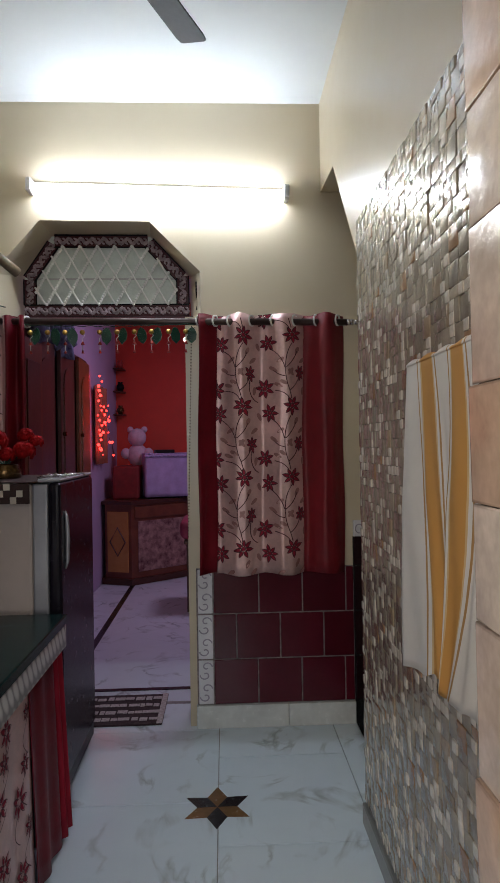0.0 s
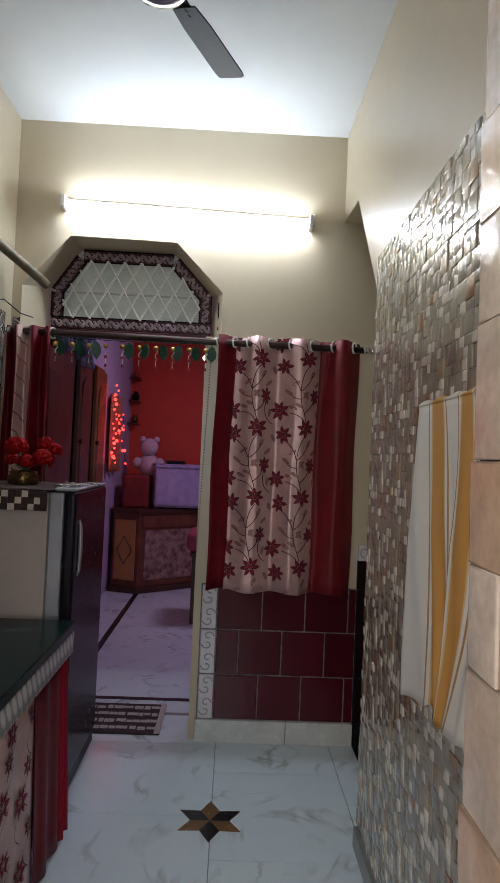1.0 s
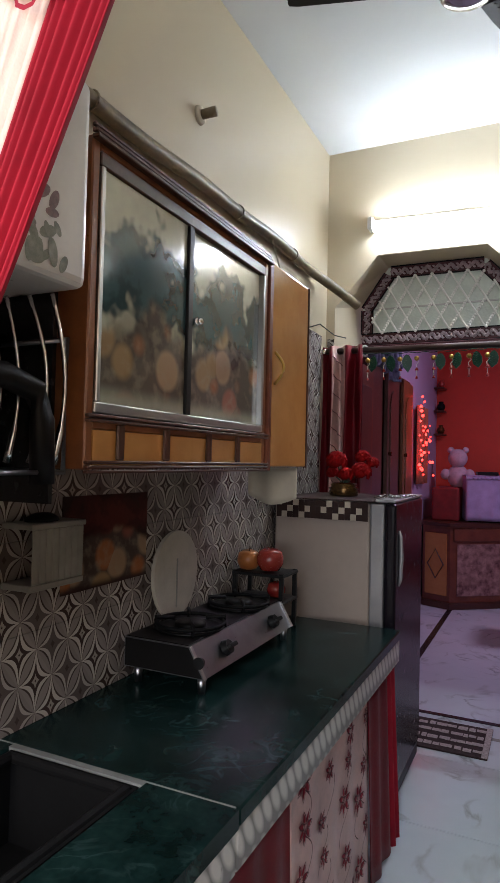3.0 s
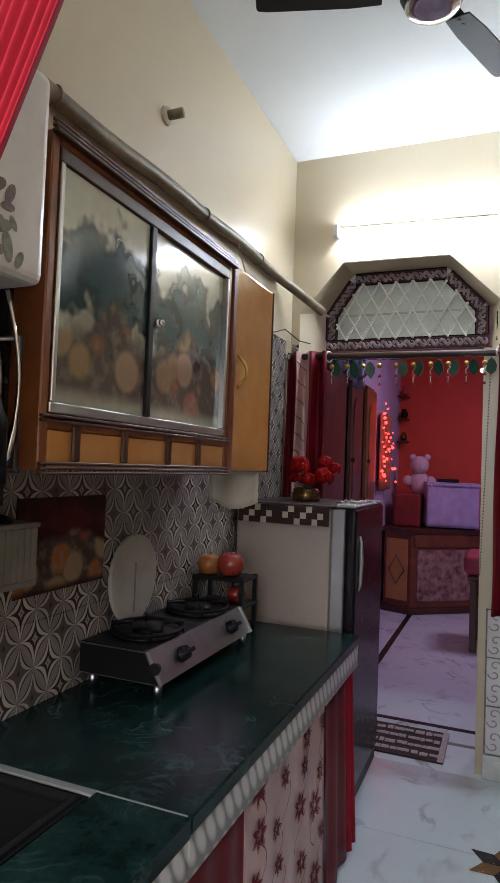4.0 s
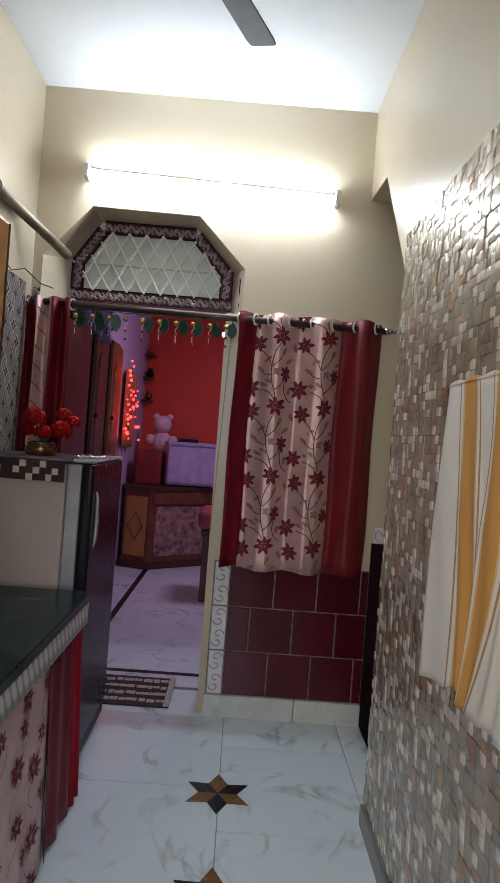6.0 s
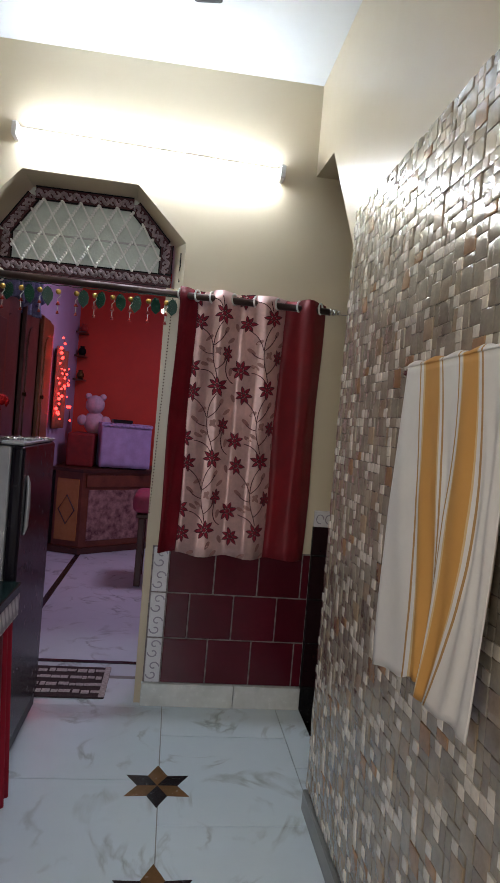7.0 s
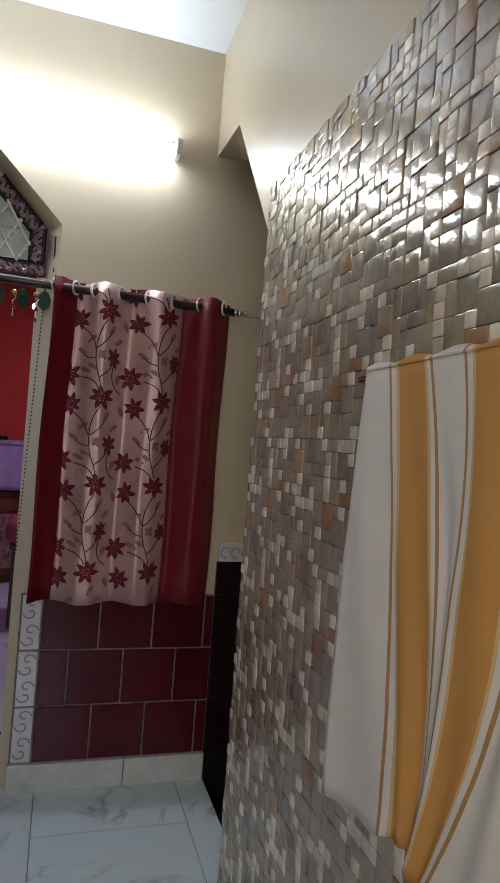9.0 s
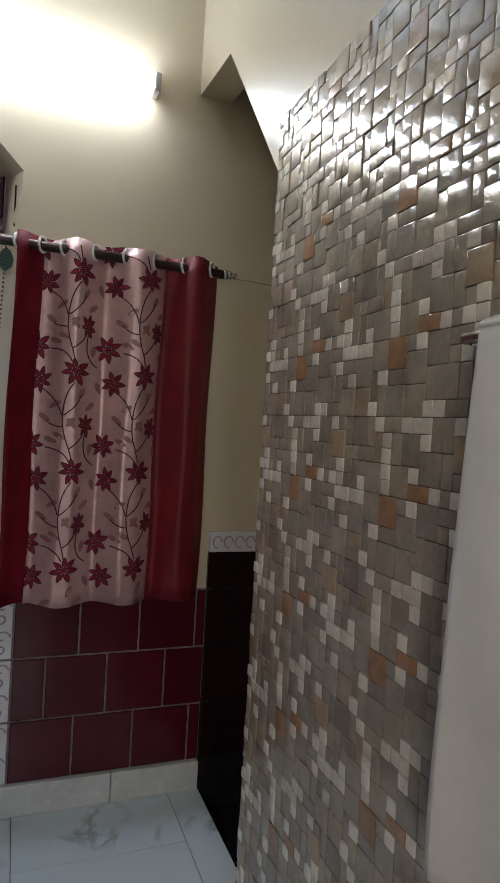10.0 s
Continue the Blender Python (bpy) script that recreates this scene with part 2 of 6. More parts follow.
def add_veins(m, color, lo, hi, scale=2.2):
    """Grey veins and clouds in a polished stone."""
    nt = m.node_tree
    b = nt.nodes["Principled BSDF"]
    old = b.inputs["Base Color"].links[0].from_socket
    geo = nt.nodes.new("ShaderNodeNewGeometry")
    n = nt.nodes.new("ShaderNodeTexNoise")
    n.inputs["Scale"].default_value, n.inputs["Detail"].default_value, n.inputs["Distortion"].default_value = scale, 9, 1.8
    nt.links.new(geo.outputs["Position"], n.inputs["Vector"])
    d = math_node(nt, "ABSOLUTE", math_node(nt, "SUBTRACT", n.outputs["Fac"], 0.5))
    n2 = nt.nodes.new("ShaderNodeTexNoise")
    n2.inputs["Scale"].default_value = 4.5
    nt.links.new(geo.outputs["Position"], n2.inputs["Vector"])
    mr = nt.nodes.new("ShaderNodeMapRange")
    mr.inputs[1].default_value, mr.inputs[2].default_value, mr.inputs[3].default_value, mr.inputs[4].default_value = lo, hi, 1.0, 0.0
    nt.links.new(d, mr.inputs[0])
    mr2 = nt.nodes.new("ShaderNodeMapRange")
    mr2.inputs[1].default_value, mr2.inputs[2].default_value = 0.45, 0.68
    nt.links.new(n2.outputs["Fac"], mr2.inputs[0])
    mix = nt.nodes.new("ShaderNodeMix")
    mix.data_type = "RGBA"
    nt.links.new(math_node(nt, "MULTIPLY", mr.outputs[0], mr2.outputs[0]), mix.inputs[0])
    nt.links.new(old, mix.inputs[6])
    mix.inputs[7].default_value = (*color, 1)
    nt.links.new(mix.outputs[2], b.inputs["Base Color"])
    return m


add_veins(MARBLE, (0.34, 0.38, 0.39), 0.0, 0.035)
GROUT = mat("grout", (0.30, 0.31, 0.30), 0.9, var=0.15, scale=20)
GREYSKIRT = mat("grey_skirting_stone", (0.22, 0.23, 0.22), 0.3, var=0.15, scale=8)
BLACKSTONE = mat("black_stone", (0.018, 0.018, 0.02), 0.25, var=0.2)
BROWNSTONE = mat("brown_stone", (0.21, 0.11, 0.045), 0.25, var=0.2)
MAROON_TILE = mat("maroon_glazed_tile", (0.085, 0.007, 0.016), 0.16, var=0.12, scale=6, rand=0.18, spec=0.28)
# darker copy of the maroon tile, with the alcove's shade in its colour
SHADED_TILE = mat("shaded_maroon_glazed_tile", (0.020, 0.006, 0.009), 0.2, var=0.15, scale=6, rand=0.15, spec=0.28)
PALEGROUT = mat("pale_grout", (0.31, 0.25, 0.25), 0.8, var=0.3, scale=30)
WHITE_TILE = mat("white_border_tile", (0.70, 0.68, 0.71), 0.2, var=0.08)
GREY_SCROLL = mat("grey_scroll_print", (0.33, 0.29, 0.36), 0.3, var=0.2, scale=30)
STONE_PALE = island_mat("pale_stone_look_tile", [(0, (0.760, 0.698, 0.598)), (0.4, (0.660, 0.601, 0.506)), (0.7, (0.800, 0.737, 0.635))], 0.16, bump=0.4, bscale=45, coat=0.8)
STONE_TILE = island_mat("stone_look_tile", [(0, (0.347, 0.303, 0.239)), (0.18, (0.304, 0.265, 0.207)), (0.34, (0.378, 0.325, 0.251)), (0.50, (0.333, 0.296, 0.239)), (0.70, (0.288, 0.244, 0.188)), (0.84, (0.355, 0.299, 0.219)), (0.93, (0.259, 0.215, 0.166))], 0.15, bump=0.5, bscale=34, coat=0.8)
STONE_RUST = island_mat("rusty_stone_look_tile", [(0, (0.360, 0.194, 0.097)), (0.5, (0.378, 0.221, 0.117))], 0.15, bump=0.5, bscale=34, coat=0.8)
STONE_TAN = island_mat("tan_stone_look_tile", [(0, (0.397, 0.298, 0.197)), (0.5, (0.370, 0.285, 0.201))], 0.15, bump=0.5, bscale=34, coat=0.8)
STONE_PEACH = island_mat("peach_stone_look_block", [(0, (0.66, 0.53, 0.44)), (0.4, (0.58, 0.45, 0.36)), (0.7, (0.70, 0.59, 0.50))], 0.2, bump=0.5, bscale=30, coat=0.5)
STONE_CREAM = island_mat("orange_stone_look_block", [(0, (0.60, 0.42, 0.30)), (0.5, (0.62, 0.46, 0.35))], 0.2, bump=0.5, bscale=30, coat=0.5)
DARKGROUT = mat("dark_grout", (0.05, 0.042, 0.035), 0.9, var=0.2, scale=30)
DIAMOND = pattern_mat("diamond_print_tile", "diamond", 0.22)
PETAL = pattern_mat("petal_print_edge", "petal", 0.3)
GREENSTONE = mat("green_marble", (0.012, 0.034, 0.033), 0.2, scale=9, color2=(0.002, 0.006, 0.006), var=0.2, spec=0.10)
add_veins(GREENSTONE, (0.040, 0.075, 0.078), 0.0, 0.03, 7.5)
VEIN = mat("pale_stone_joint", (0.24, 0.25, 0.25), 0.5)
STEEL = mat("brushed_steel", (0.36, 0.37, 0.40), 0.3, 1.0, var=0.08, scale=20)
CHROME = mat("chrome", (0.75, 0.75, 0.76), 0.12, 1.0, var=0.04)
ALUM = mat("aluminium", (0.55, 0.55, 0.54), 0.35, 1.0, var=0.06)
IRON = mat("black_cast_iron", (0.006, 0.006, 0.007), 0.6, var=0.2, bump=0.3, spec=0.15)
BLACKPL = mat("black_plastic", (0.012, 0.012, 0.013), 0.4, var=0.1, spec=0.2)
DULLPLUM = mat("faded_plum_print", (0.24, 0.14, 0.15), 0.3, var=0.3, scale=60)
DULLGREEN = mat("faded_green_print", (0.27, 0.28, 0.22), 0.3, var=0.3, scale=60)
GREYPL = mat("dull_grey_plastic", (0.26, 0.25, 0.23), 0.5, var=0.15)
WHITEPL = mat("white_plastic", (0.70, 0.69, 0.66), 0.3, var=0.05)
FANBROWN = mat("fan_brown_enamel", (0.020, 0.016, 0.014), 0.55, var=0.12, spec=0.2)
DARKWOOD = mat("dark_wood", (0.075, 0.024, 0.012), 0.35, var=0.2, scale=10, color2=(0.05, 0.016, 0.008), bump=0.1)
CABWOOD = mat("orange_brown_wood", (0.27, 0.095, 0.032), 0.3, var=0.2, scale=9, color2=(0.15, 0.045, 0.016))
CUPWOOD = mat("cupboard_brown_wood", (0.12, 0.045, 0.032), 0.35, var=0.2, scale=9)
REDWOOD = mat("red_brown_wood", (0.20, 0.06, 0.028), 0.35, var=0.2, scale=9, color2=(0.11, 0.028, 0.014))
GOLDWOOD = mat("golden_laminate", (0.52, 0.25, 0.08), 0.14, var=0.1, scale=5, color2=(0.42, 0.18, 0.055))
MAROON = mat("maroon_satin", (0.17, 0.004, 0.012), 0.45, var=0.18, scale=9, bump=0.2, bscale=300, spec=0.2)
MAROON_PANEL = mat("maroon_satin_panel", (0.20, 0.003, 0.010), 0.55, metal=0.0, var=0.18, scale=9, bump=0.2, bscale=300, spec=0.5)
CRIMSON = mat("crimson_sheer", (0.34, 0.009, 0.026), 0.7, var=0.15, scale=12, bump=0.06, bscale=900, spec=0.2)
CHAMPAGNE = mat("champagne_satin", (0.74, 0.475, 0.445), 0.33, metal=0.35, var=0.16, scale=8, bump=0.25, bscale=260, spec=0.5)
EMBROID = mat("maroon_embroidery", (0.085, 0.010, 0.018), 0.7, var=0.2, scale=40)
PETALRED = mat("red_embroidered_petal", (0.34, 0.020, 0.045), 0.6, spec=0.15, var=0.25, scale=60)
SHADOWPRINT = mat("tonal_leaf_print", (0.36, 0.17, 0.155), 0.5, var=0.15, scale=30)
WHITECOT, TANLINE, BROWNLINE, MUSTARD = (0.68, 0.66, 0.63), (0.62, 0.45, 0.24), (0.40, 0.24, 0.10), (0.54, 0.285, 0.085)
TOWEL = stripe_mat("striped_towel", [(0, WHITECOT), (0.14, BROWNLINE), (0.15, WHITECOT), (0.178, TANLINE), (0.195, MUSTARD), (0.325, TANLINE), (0.338, WHITECOT), (0.355, BROWNLINE), (0.366, WHITECOT), (0.50, BROWNLINE), (0.511, WHITECOT), (0.532, TANLINE), (0.546, MUSTARD), (0.645, TANLINE), (0.656, WHITECOT), (0.67, BROWNLINE), (0.68, WHITECOT)])
SCROLL = mat("antique_carved_resin", (0.075, 0.010, 0.018), 0.35, spec=0.35, var=0.3, scale=25, color2=(0.06, 0.018, 0.022))
SCROLLHI = mat("silvered_scroll", (0.50, 0.38, 0.42), 0.3, 0.2, var=0.3, scale=30)
LATTICE = mat("silver_lattice", (0.95, 0.95, 0.92), 0.25, 0.0, var=0.04)
PANE = mat("textured_window_glass", (0.80, 0.86, 0.80), 0.14, var=0.1, scale=10, bump=0.6, bscale=90, coat=0.4)
BAMBOO = mat("weathered_conduit", (0.26, 0.20, 0.12), 0.45, var=0.3, scale=12, bump=0.3)
GOLD = mat("gold_bead", (0.55, 0.33, 0.08), 0.3, 0.7, var=0.1)
LEAFGREEN = mat("plastic_leaf_green", (0.006, 0.075, 0.045), 0.3, var=0.2, scale=40)
REDBELL = mat("red_bell", (0.42, 0.04, 0.03), 0.3, var=0.1)
RODMETAL = mat("dark_bronze", (0.09, 0.06, 0.055), 0.3, 0.6, var=0.15)
BRASS = mat("brass_pot", (0.17, 0.09, 0.03), 0.25, 0.8, var=0.15)
REDFLOWER = mat("red_silk_flower", (0.40, 0.006, 0.008), 0.7, spec=0.1, var=0.25, scale=50)
FRIDGE_SIDE = mat("fridge_side_enamel", (0.46, 0.38, 0.33), 0.35, var=0.06, scale=4, bump=0.05)
FRIDGE_DOOR = mat("fridge_door_dark", (0.012, 0.009, 0.014), 0.25, var=0.1, scale=4, spec=0.18)
SILVER = mat("silver_trim", (0.36, 0.35, 0.36), 0.4, 0.4, var=0.08)
BOARD = mat("chopping_board", (0.45, 0.42, 0.37), 0.5, var=0.1, scale=14)
APPLE = mat("red_apple", (0.26, 0.012, 0.016), 0.25, var=0.25, scale=25, color2=(0.30, 0.05, 0.03))
SINKBLACK = mat("black_sink_resin", (0.006, 0.006, 0.007), 0.7, spec=0.15)
DARKSTEEL = mat("near_black_steel", (0.007, 0.0065, 0.007), 0.4, 0.0, var=0.2, spec=0.2)
ORANGE = mat("orange_apple", (0.44, 0.15, 0.04), 0.3, var=0.2, scale=25)
CHECK_D = mat("dark_check_cloth", (0.045, 0.018, 0.014), 0.8, var=0.2)
CHECK_L = mat("pale_check_cloth", (0.64, 0.55, 0.45), 0.8, var=0.1)
COVER = mat("lavender_cover_cloth", (0.46, 0.36, 0.62), 0.75, var=0.12, scale=12, bump=0.3)
PLUSH = mat("pink_plush", (0.62, 0.47, 0.56), 0.95, var=0.12, scale=30, bump=0.5, bscale=200)
FLORALDARK = mat("floral_panel_cloth", (0.46, 0.27, 0.24), 0.6, var=0.3, scale=17, color2=(0.06, 0.010, 0.014))
REDCLOTH = mat("dark_red_cloth", (0.24, 0.018, 0.018), 0.7, var=0.2, scale=14)
PINK = mat("pink_cushion", (0.42, 0.06, 0.11), 0.6, var=0.2, scale=20)
MATBROWN = mat("doormat_brown", (0.05, 0.026, 0.026), 0.95, var=0.3, scale=60, bump=0.6, bscale=300)
MATPALE = mat("doormat_pale", (0.55, 0.48, 0.46), 0.95, var=0.25, scale=80, bump=0.6, bscale=300)
NETCLOTH = mat("orange_net_cloth", (0.50, 0.15, 0.08), 0.7, var=0.2, scale=20)
LIGHTRED = mat("red_fairy_light", (0.8, 0.03, 0.03), 0.3, glow=(1.0, 0.025, 0.02, 5))
TUBEGLOW = mat("tube_glow", (0.9, 0.9, 0.9), 0.3, glow=(0.86, 0.975, 1.13, 52))
BULBGLOW = mat("bulb_glow", (0.9, 0.9, 0.9), 0.3, glow=(1.0, 0.97, 0.95, 6))
NEARFLORAL = mat("pale_pink_cotton", (0.74, 0.56, 0.50), 0.6, var=0.08, scale=30, bump=0.15, bscale=400)
TEAL = mat("teal_pipe", (0.12, 0.25, 0.25), 0.4)
BLUECLOTH = mat("blue_white_cloth", (0.36, 0.40, 0.62), 0.8, var=0.4, scale=30, color2=(0.05, 0.05, 0.12))
WIRE = mat("black_cable", (0.012, 0.012, 0.012), 0.5)
PAPER = mat("cream_paper", (0.62, 0.55, 0.44), 0.8, var=0.08)

# ---- building helpers ----
ORIGIN = {}


def thing(name, loc, label, category, group="", kind=""):
    ob = new(name)
    ob.location = loc
    ob.empty_display_size = 0.05
    ORIGIN[ob.name] = Vector(loc)
    return tagged(ob, label, category, group, kind)


def part(name, bm, material, parent=None, label="", smooth=False):
    """Links a bmesh, built in world metres, as one mesh object under a thing or a part."""
    origin = ORIGIN[parent.name] if parent else Vector((0, 0, 0))
    bmesh.ops.translate(bm, verts=bm.verts, vec=-origin)
    bmesh.ops.recalc_face_normals(bm, faces=bm.faces)
    me = bpy.data.meshes.new(name)
    bm.to_mesh(me)
    bm.free()
    me.materials.append(material)
    if smooth:
        for p in me.polygons:
            p.use_smooth = True
    ob = new(name, me)
    if parent:
        ob.parent = parent
    ORIGIN[ob.name] = origin
    return tagged(ob, label)


def solo(name, bm, material, label, category, kind="", group="", smooth=False):
    return tagged(part(name, bm, material, None, "", smooth), label, category, group, kind)


def box(bm, x0, x1, y0, y1, z0, z1, bev=0.0, m=None, seg=1):
    r = bmesh.ops.create_cube(bm, size=1)
    vs = r["verts"]
    for v in vs:
        v.co = Vector(((x0 + x1) / 2 + v.co.x * (x1 - x0), (y0 + y1) / 2 + v.co.y * (y1 - y0), (z0 + z1) / 2 + v.co.z * (z1 - z0)))
    if bev:
        es = list({e for v in vs for e in v.link_edges})
        r = bmesh.ops.bevel(bm, geom=es, offset=bev, segments=seg, affect="EDGES", profile=0.5)
        vs = list({v for f in r["faces"] for v in f.verts} | {v for v in vs if v.is_valid})
    if m is not None:
        for v in vs:
            v.co = m @ v.co
    return bm


def B(*a, **k):
    return box(bmesh.new(), *a, **k)


def cyl(bm, p0, p1, r0, r1=None, seg=16, caps=True):
    p0, p1 = Vector(p0), Vector(p1)
    d = p1 - p0
    m = Matrix.Translation((p0 + p1) / 2) @ d.to_track_quat("Z", "Y").to_matrix().to_4x4()
    bmesh.ops.create_cone(bm, cap_ends=caps, segments=seg, radius1=r0, radius2=r0 if r1 is None else r1, depth=d.length, matrix=m)
    return bm


def ball(bm, c, r, sx=1, sy=1, sz=1, seg=12):
    m = Matrix.Translation(c) @ Matrix.Diagonal((sx, sy, sz, 1))
    bmesh.ops.create_uvsphere(bm, u_segments=seg, v_segments=max(6, seg // 2 + 2), radius=r, matrix=m)
    return bm


def sweep(bm, pts, r, seg=8, closed=False):
    """A round bar along a line of points; r a number or one for each point."""
    pts = [Vector(p) for p in pts]
    n = len(pts)
    rings = []
    for i, p in enumerate(pts):
        a = pts[(i - 1) % n] if closed or i else pts[0]
        b = pts[(i + 1) % n] if closed or i < n - 1 else pts[-1]
        t = (b - a).normalized()
        up = Vector((0, 0, 1)) if abs(t.z) < 0.9 else Vector((1, 0, 0))
        s = t.cross(up).normalized()
        u = s.cross(t)
        rr = r[i] if isinstance(r, (list, tuple)) else r
        rings.append([bm.verts.new(p + (s * math.cos(k * 2 * math.pi / seg) + u * math.sin(k * 2 * math.pi / seg)) * rr) for k in range(seg)])
    for i in range(n if closed else n - 1):
        A, C = rings[i], rings[(i + 1) % n]
        for k in range(seg):
            bm.faces.new((A[k], A[(k + 1) % seg], C[(k + 1) % seg], C[k]))
    if not closed:
        bm.faces.new(rings[0])
        bm.faces.new(rings[-1])
    return bm


def lathe(bm, c, prof, seg=20):
    """prof: (radius, height) from below to above, round the upright axis at c."""
    rings = [[bm.verts.new((c[0] + r * math.cos(k * 2 * math.pi / seg), c[1] + r * math.sin(k * 2 * math.pi / seg), c[2] + z)) for k in range(seg)] for r, z in prof]
    for A, C in zip(rings, rings[1:]):
        for k in range(seg):
            bm.faces.new((A[k], A[(k + 1) % seg], C[(k + 1) % seg], C[k]))
    bm.faces.new(rings[0])
    bm.faces.new(rings[-1])
    return bm


def prism(bm, pts, axis, a0, a1):
    """Extrudes an outline; axis 'x': pts are (y, z); 'y': (x, z); 'z': (x, y)."""
    def co(p, a):
        return {"x": (a, p[0], p[1]), "y": (p[0], a, p[1]), "z": (p[0], p[1], a)}[axis]
    lo = [bm.verts.new(co(p, a0)) for p in pts]
    hi = [bm.verts.new(co(p, a1)) for p in pts]
    n = len(pts)
    bm.faces.new(lo)
    bm.faces.new(hi)
    for i in range(n):
        bm.faces.new((lo[i], lo[(i + 1) % n], hi[(i + 1) % n], hi[i]))
    return bm


def sheet(bm, f, nu, nv, thick=0.002, uv=False):
    """A cloth with two sides: f(u, v) gives a point for u and v from 0 to 1."""
    layer = bm.loops.layers.uv.new("UVMap") if uv else None
    P = [[Vector(f(i / nu, j / nv)) for j in range(nv + 1)] for i in range(nu + 1)]
    front, back = [], []
    for i in range(nu + 1):
        fr, bk = [], []
        for j in range(nv + 1):
            du = P[min(i + 1, nu)][j] - P[max(i - 1, 0)][j]
            dv = P[i][min(j + 1, nv)] - P[i][max(j - 1, 0)]
            nrm = du.cross(dv)
            nrm = nrm.normalized() if nrm.length > 1e-9 else Vector((0, 1, 0))
            fr.append(bm.verts.new(P[i][j]))
            bk.append(bm.verts.new(P[i][j] + nrm * thick))
        front.append(fr)
        back.append(bk)

    def quad(vs, uvs):
        fc = bm.faces.new(vs)
        if layer:
            for lp, c in zip(fc.loops, uvs):
                lp[layer].uv = c
    for i in range(nu):
        for j in range(nv):
            c = [(i / nu, j / nv), ((i + 1) / nu, j / nv), ((i + 1) / nu, (j + 1) / nv), (i / nu, (j + 1) / nv)]
            quad((front[i][j], front[i + 1][j], front[i + 1][j + 1], front[i][j + 1]), c)
            quad((back[i][j], back[i][j + 1], back[i + 1][j + 1], back[i + 1][j]), [c[0], c[3], c[2], c[1]])
    for i in range(nu):
        for j in (0, nv):
            quad((front[i][j], front[i + 1][j], back[i + 1][j], back[i][j]), [(i / nu, j / nv), ((i + 1) / nu, j / nv)] * 2)
    for j in range(nv):
        for i in (0, nu):
            quad((front[i][j], front[i][j + 1], back[i][j + 1], back[i][j]), [(i / nu, j / nv), (i / nu, (j + 1) / nv)] * 2)
    return bm


def ribbon(bm, pts, w, n):
    """A flat raised stitch line through pts, w wide, facing n."""
    pts = [Vector(p) for p in pts]
    L, R = [], []
    n = Vector(n)
    for i, p in enumerate(pts):
        t = (pts[min(i + 1, len(pts) - 1)] - pts[max(i - 1, 0)]).normalized()
        s = t.cross(n).normalized() * (w / 2)
        L.append(bm.verts.new(p + s))
        R.append(bm.verts.new(p - s))
    for i in range(len(pts) - 1):
        bm.faces.new((L[i], L[i + 1], R[i + 1], R[i]))
    return bm

# ---- the large structure ----
LW, RW, FW, CE = -0.612, 1.031, 3.03, 3.035     # left wall, right wall, far wall, ceiling
BACK = -1.75

bm = bmesh.new()
box(bm, LW, 1.165, BACK, FW + 0.30, -0.12, -0.012)
floor = solo("floor", bm, GROUT, "grey grout bed under white marble slabs", "floor", "structure")
solo("floor_far_room", B(-0.9, 2.4, FW + 0.301, 7.6, -0.12, -0.004), MARBLE, "pale marble floor of the far room", "floor", "structure")
solo("floor_alcove", B(1.166, 2.0, 2.05, FW - 0.002, -0.16, -0.10), BLACKSTONE, "sunken black stone floor of the alcove", "floor", "structure")
bm = bmesh.new()
box(bm, LW - 0.3, 2.2, BACK - 0.12, FW + 0.23, CE, CE + 0.1)
solo("ceiling", bm, CEIL, "plain white painted ceiling", "ceiling", "structure")
solo("ceiling_far_room", B(-1.0, 2.5, FW + 0.232, 7.7, CE, CE + 0.1), CEIL, "white ceiling of the far room", "ceiling", "structure")

# left wall and far wall; the doorway runs up into an eight-sided transom
bm = bmesh.new()
box(bm, LW - 0.2, LW, -0.35, FW, 0, CE)
box(bm, LW - 0.2, LW, BACK, -1.35, 0, CE)
box(bm, LW - 0.2, LW, -1.35, -0.35, 0, 0.92)
box(bm, LW - 0.2, LW, -1.35, -0.35, 2.18, CE)
solo("wall_left", bm, CREAM, "cream painted kitchen wall", "wall", "structure")
DOOR = [(-0.565, 0), (-0.565, 2.205), (-0.338, 2.462), (0.191, 2.455), (0.434, 2.21), (0.434, 1.99), (0.357, 1.99), (0.357, 0)]
bm = bmesh.new()
prism(bm, [(LW - 0.2, 0)] + DOOR + [(2.1, 0), (2.1, CE), (LW - 0.2, CE)], "y", FW, FW + 0.23)
solo("wall_far", bm, CREAM, "cream painted wall with a doorway and transom", "wall", "structure")
bm = bmesh.new()
prism(bm, [(BACK, 0), (2.205, 0), (2.205, 2.022), (2.68, 2.572), (FW, 2.60), (FW, CE), (BACK, CE)], "x", RW, RW + 0.12)
wall_right = solo("wall_right", bm, CREAM, "cream painted wall above glossy stone-look tiles", "wall", "structure")
solo("wall_alcove_side", B(2.0, 2.1, 1.9, FW, -0.2, CE), CREAM, "cream painted alcove side wall", "wall", "structure")
solo("wall_alcove_near", B(RW + 0.121, 2.0, 1.95, 2.05, -0.2, CE), CREAM, "cream painted alcove wall", "wall", "structure")
# unseen back wall; its opening is made only for the fill lamp
bm = bmesh.new()
box(bm, LW - 0.2, -0.06, BACK - 0.12, BACK, 0, CE)
box(bm, 1.0, RW + 0.12, BACK - 0.12, BACK, 0, CE)
box(bm, -0.06, 1.0, BACK - 0.12, BACK, 2.55, CE)
box(bm, -0.06, 1.0, BACK - 0.12, BACK, 0, 0.9)
solo("wall_back", bm, CREAM, "unseen cream wall with an opening added for the fill lamp", "wall", "structure")

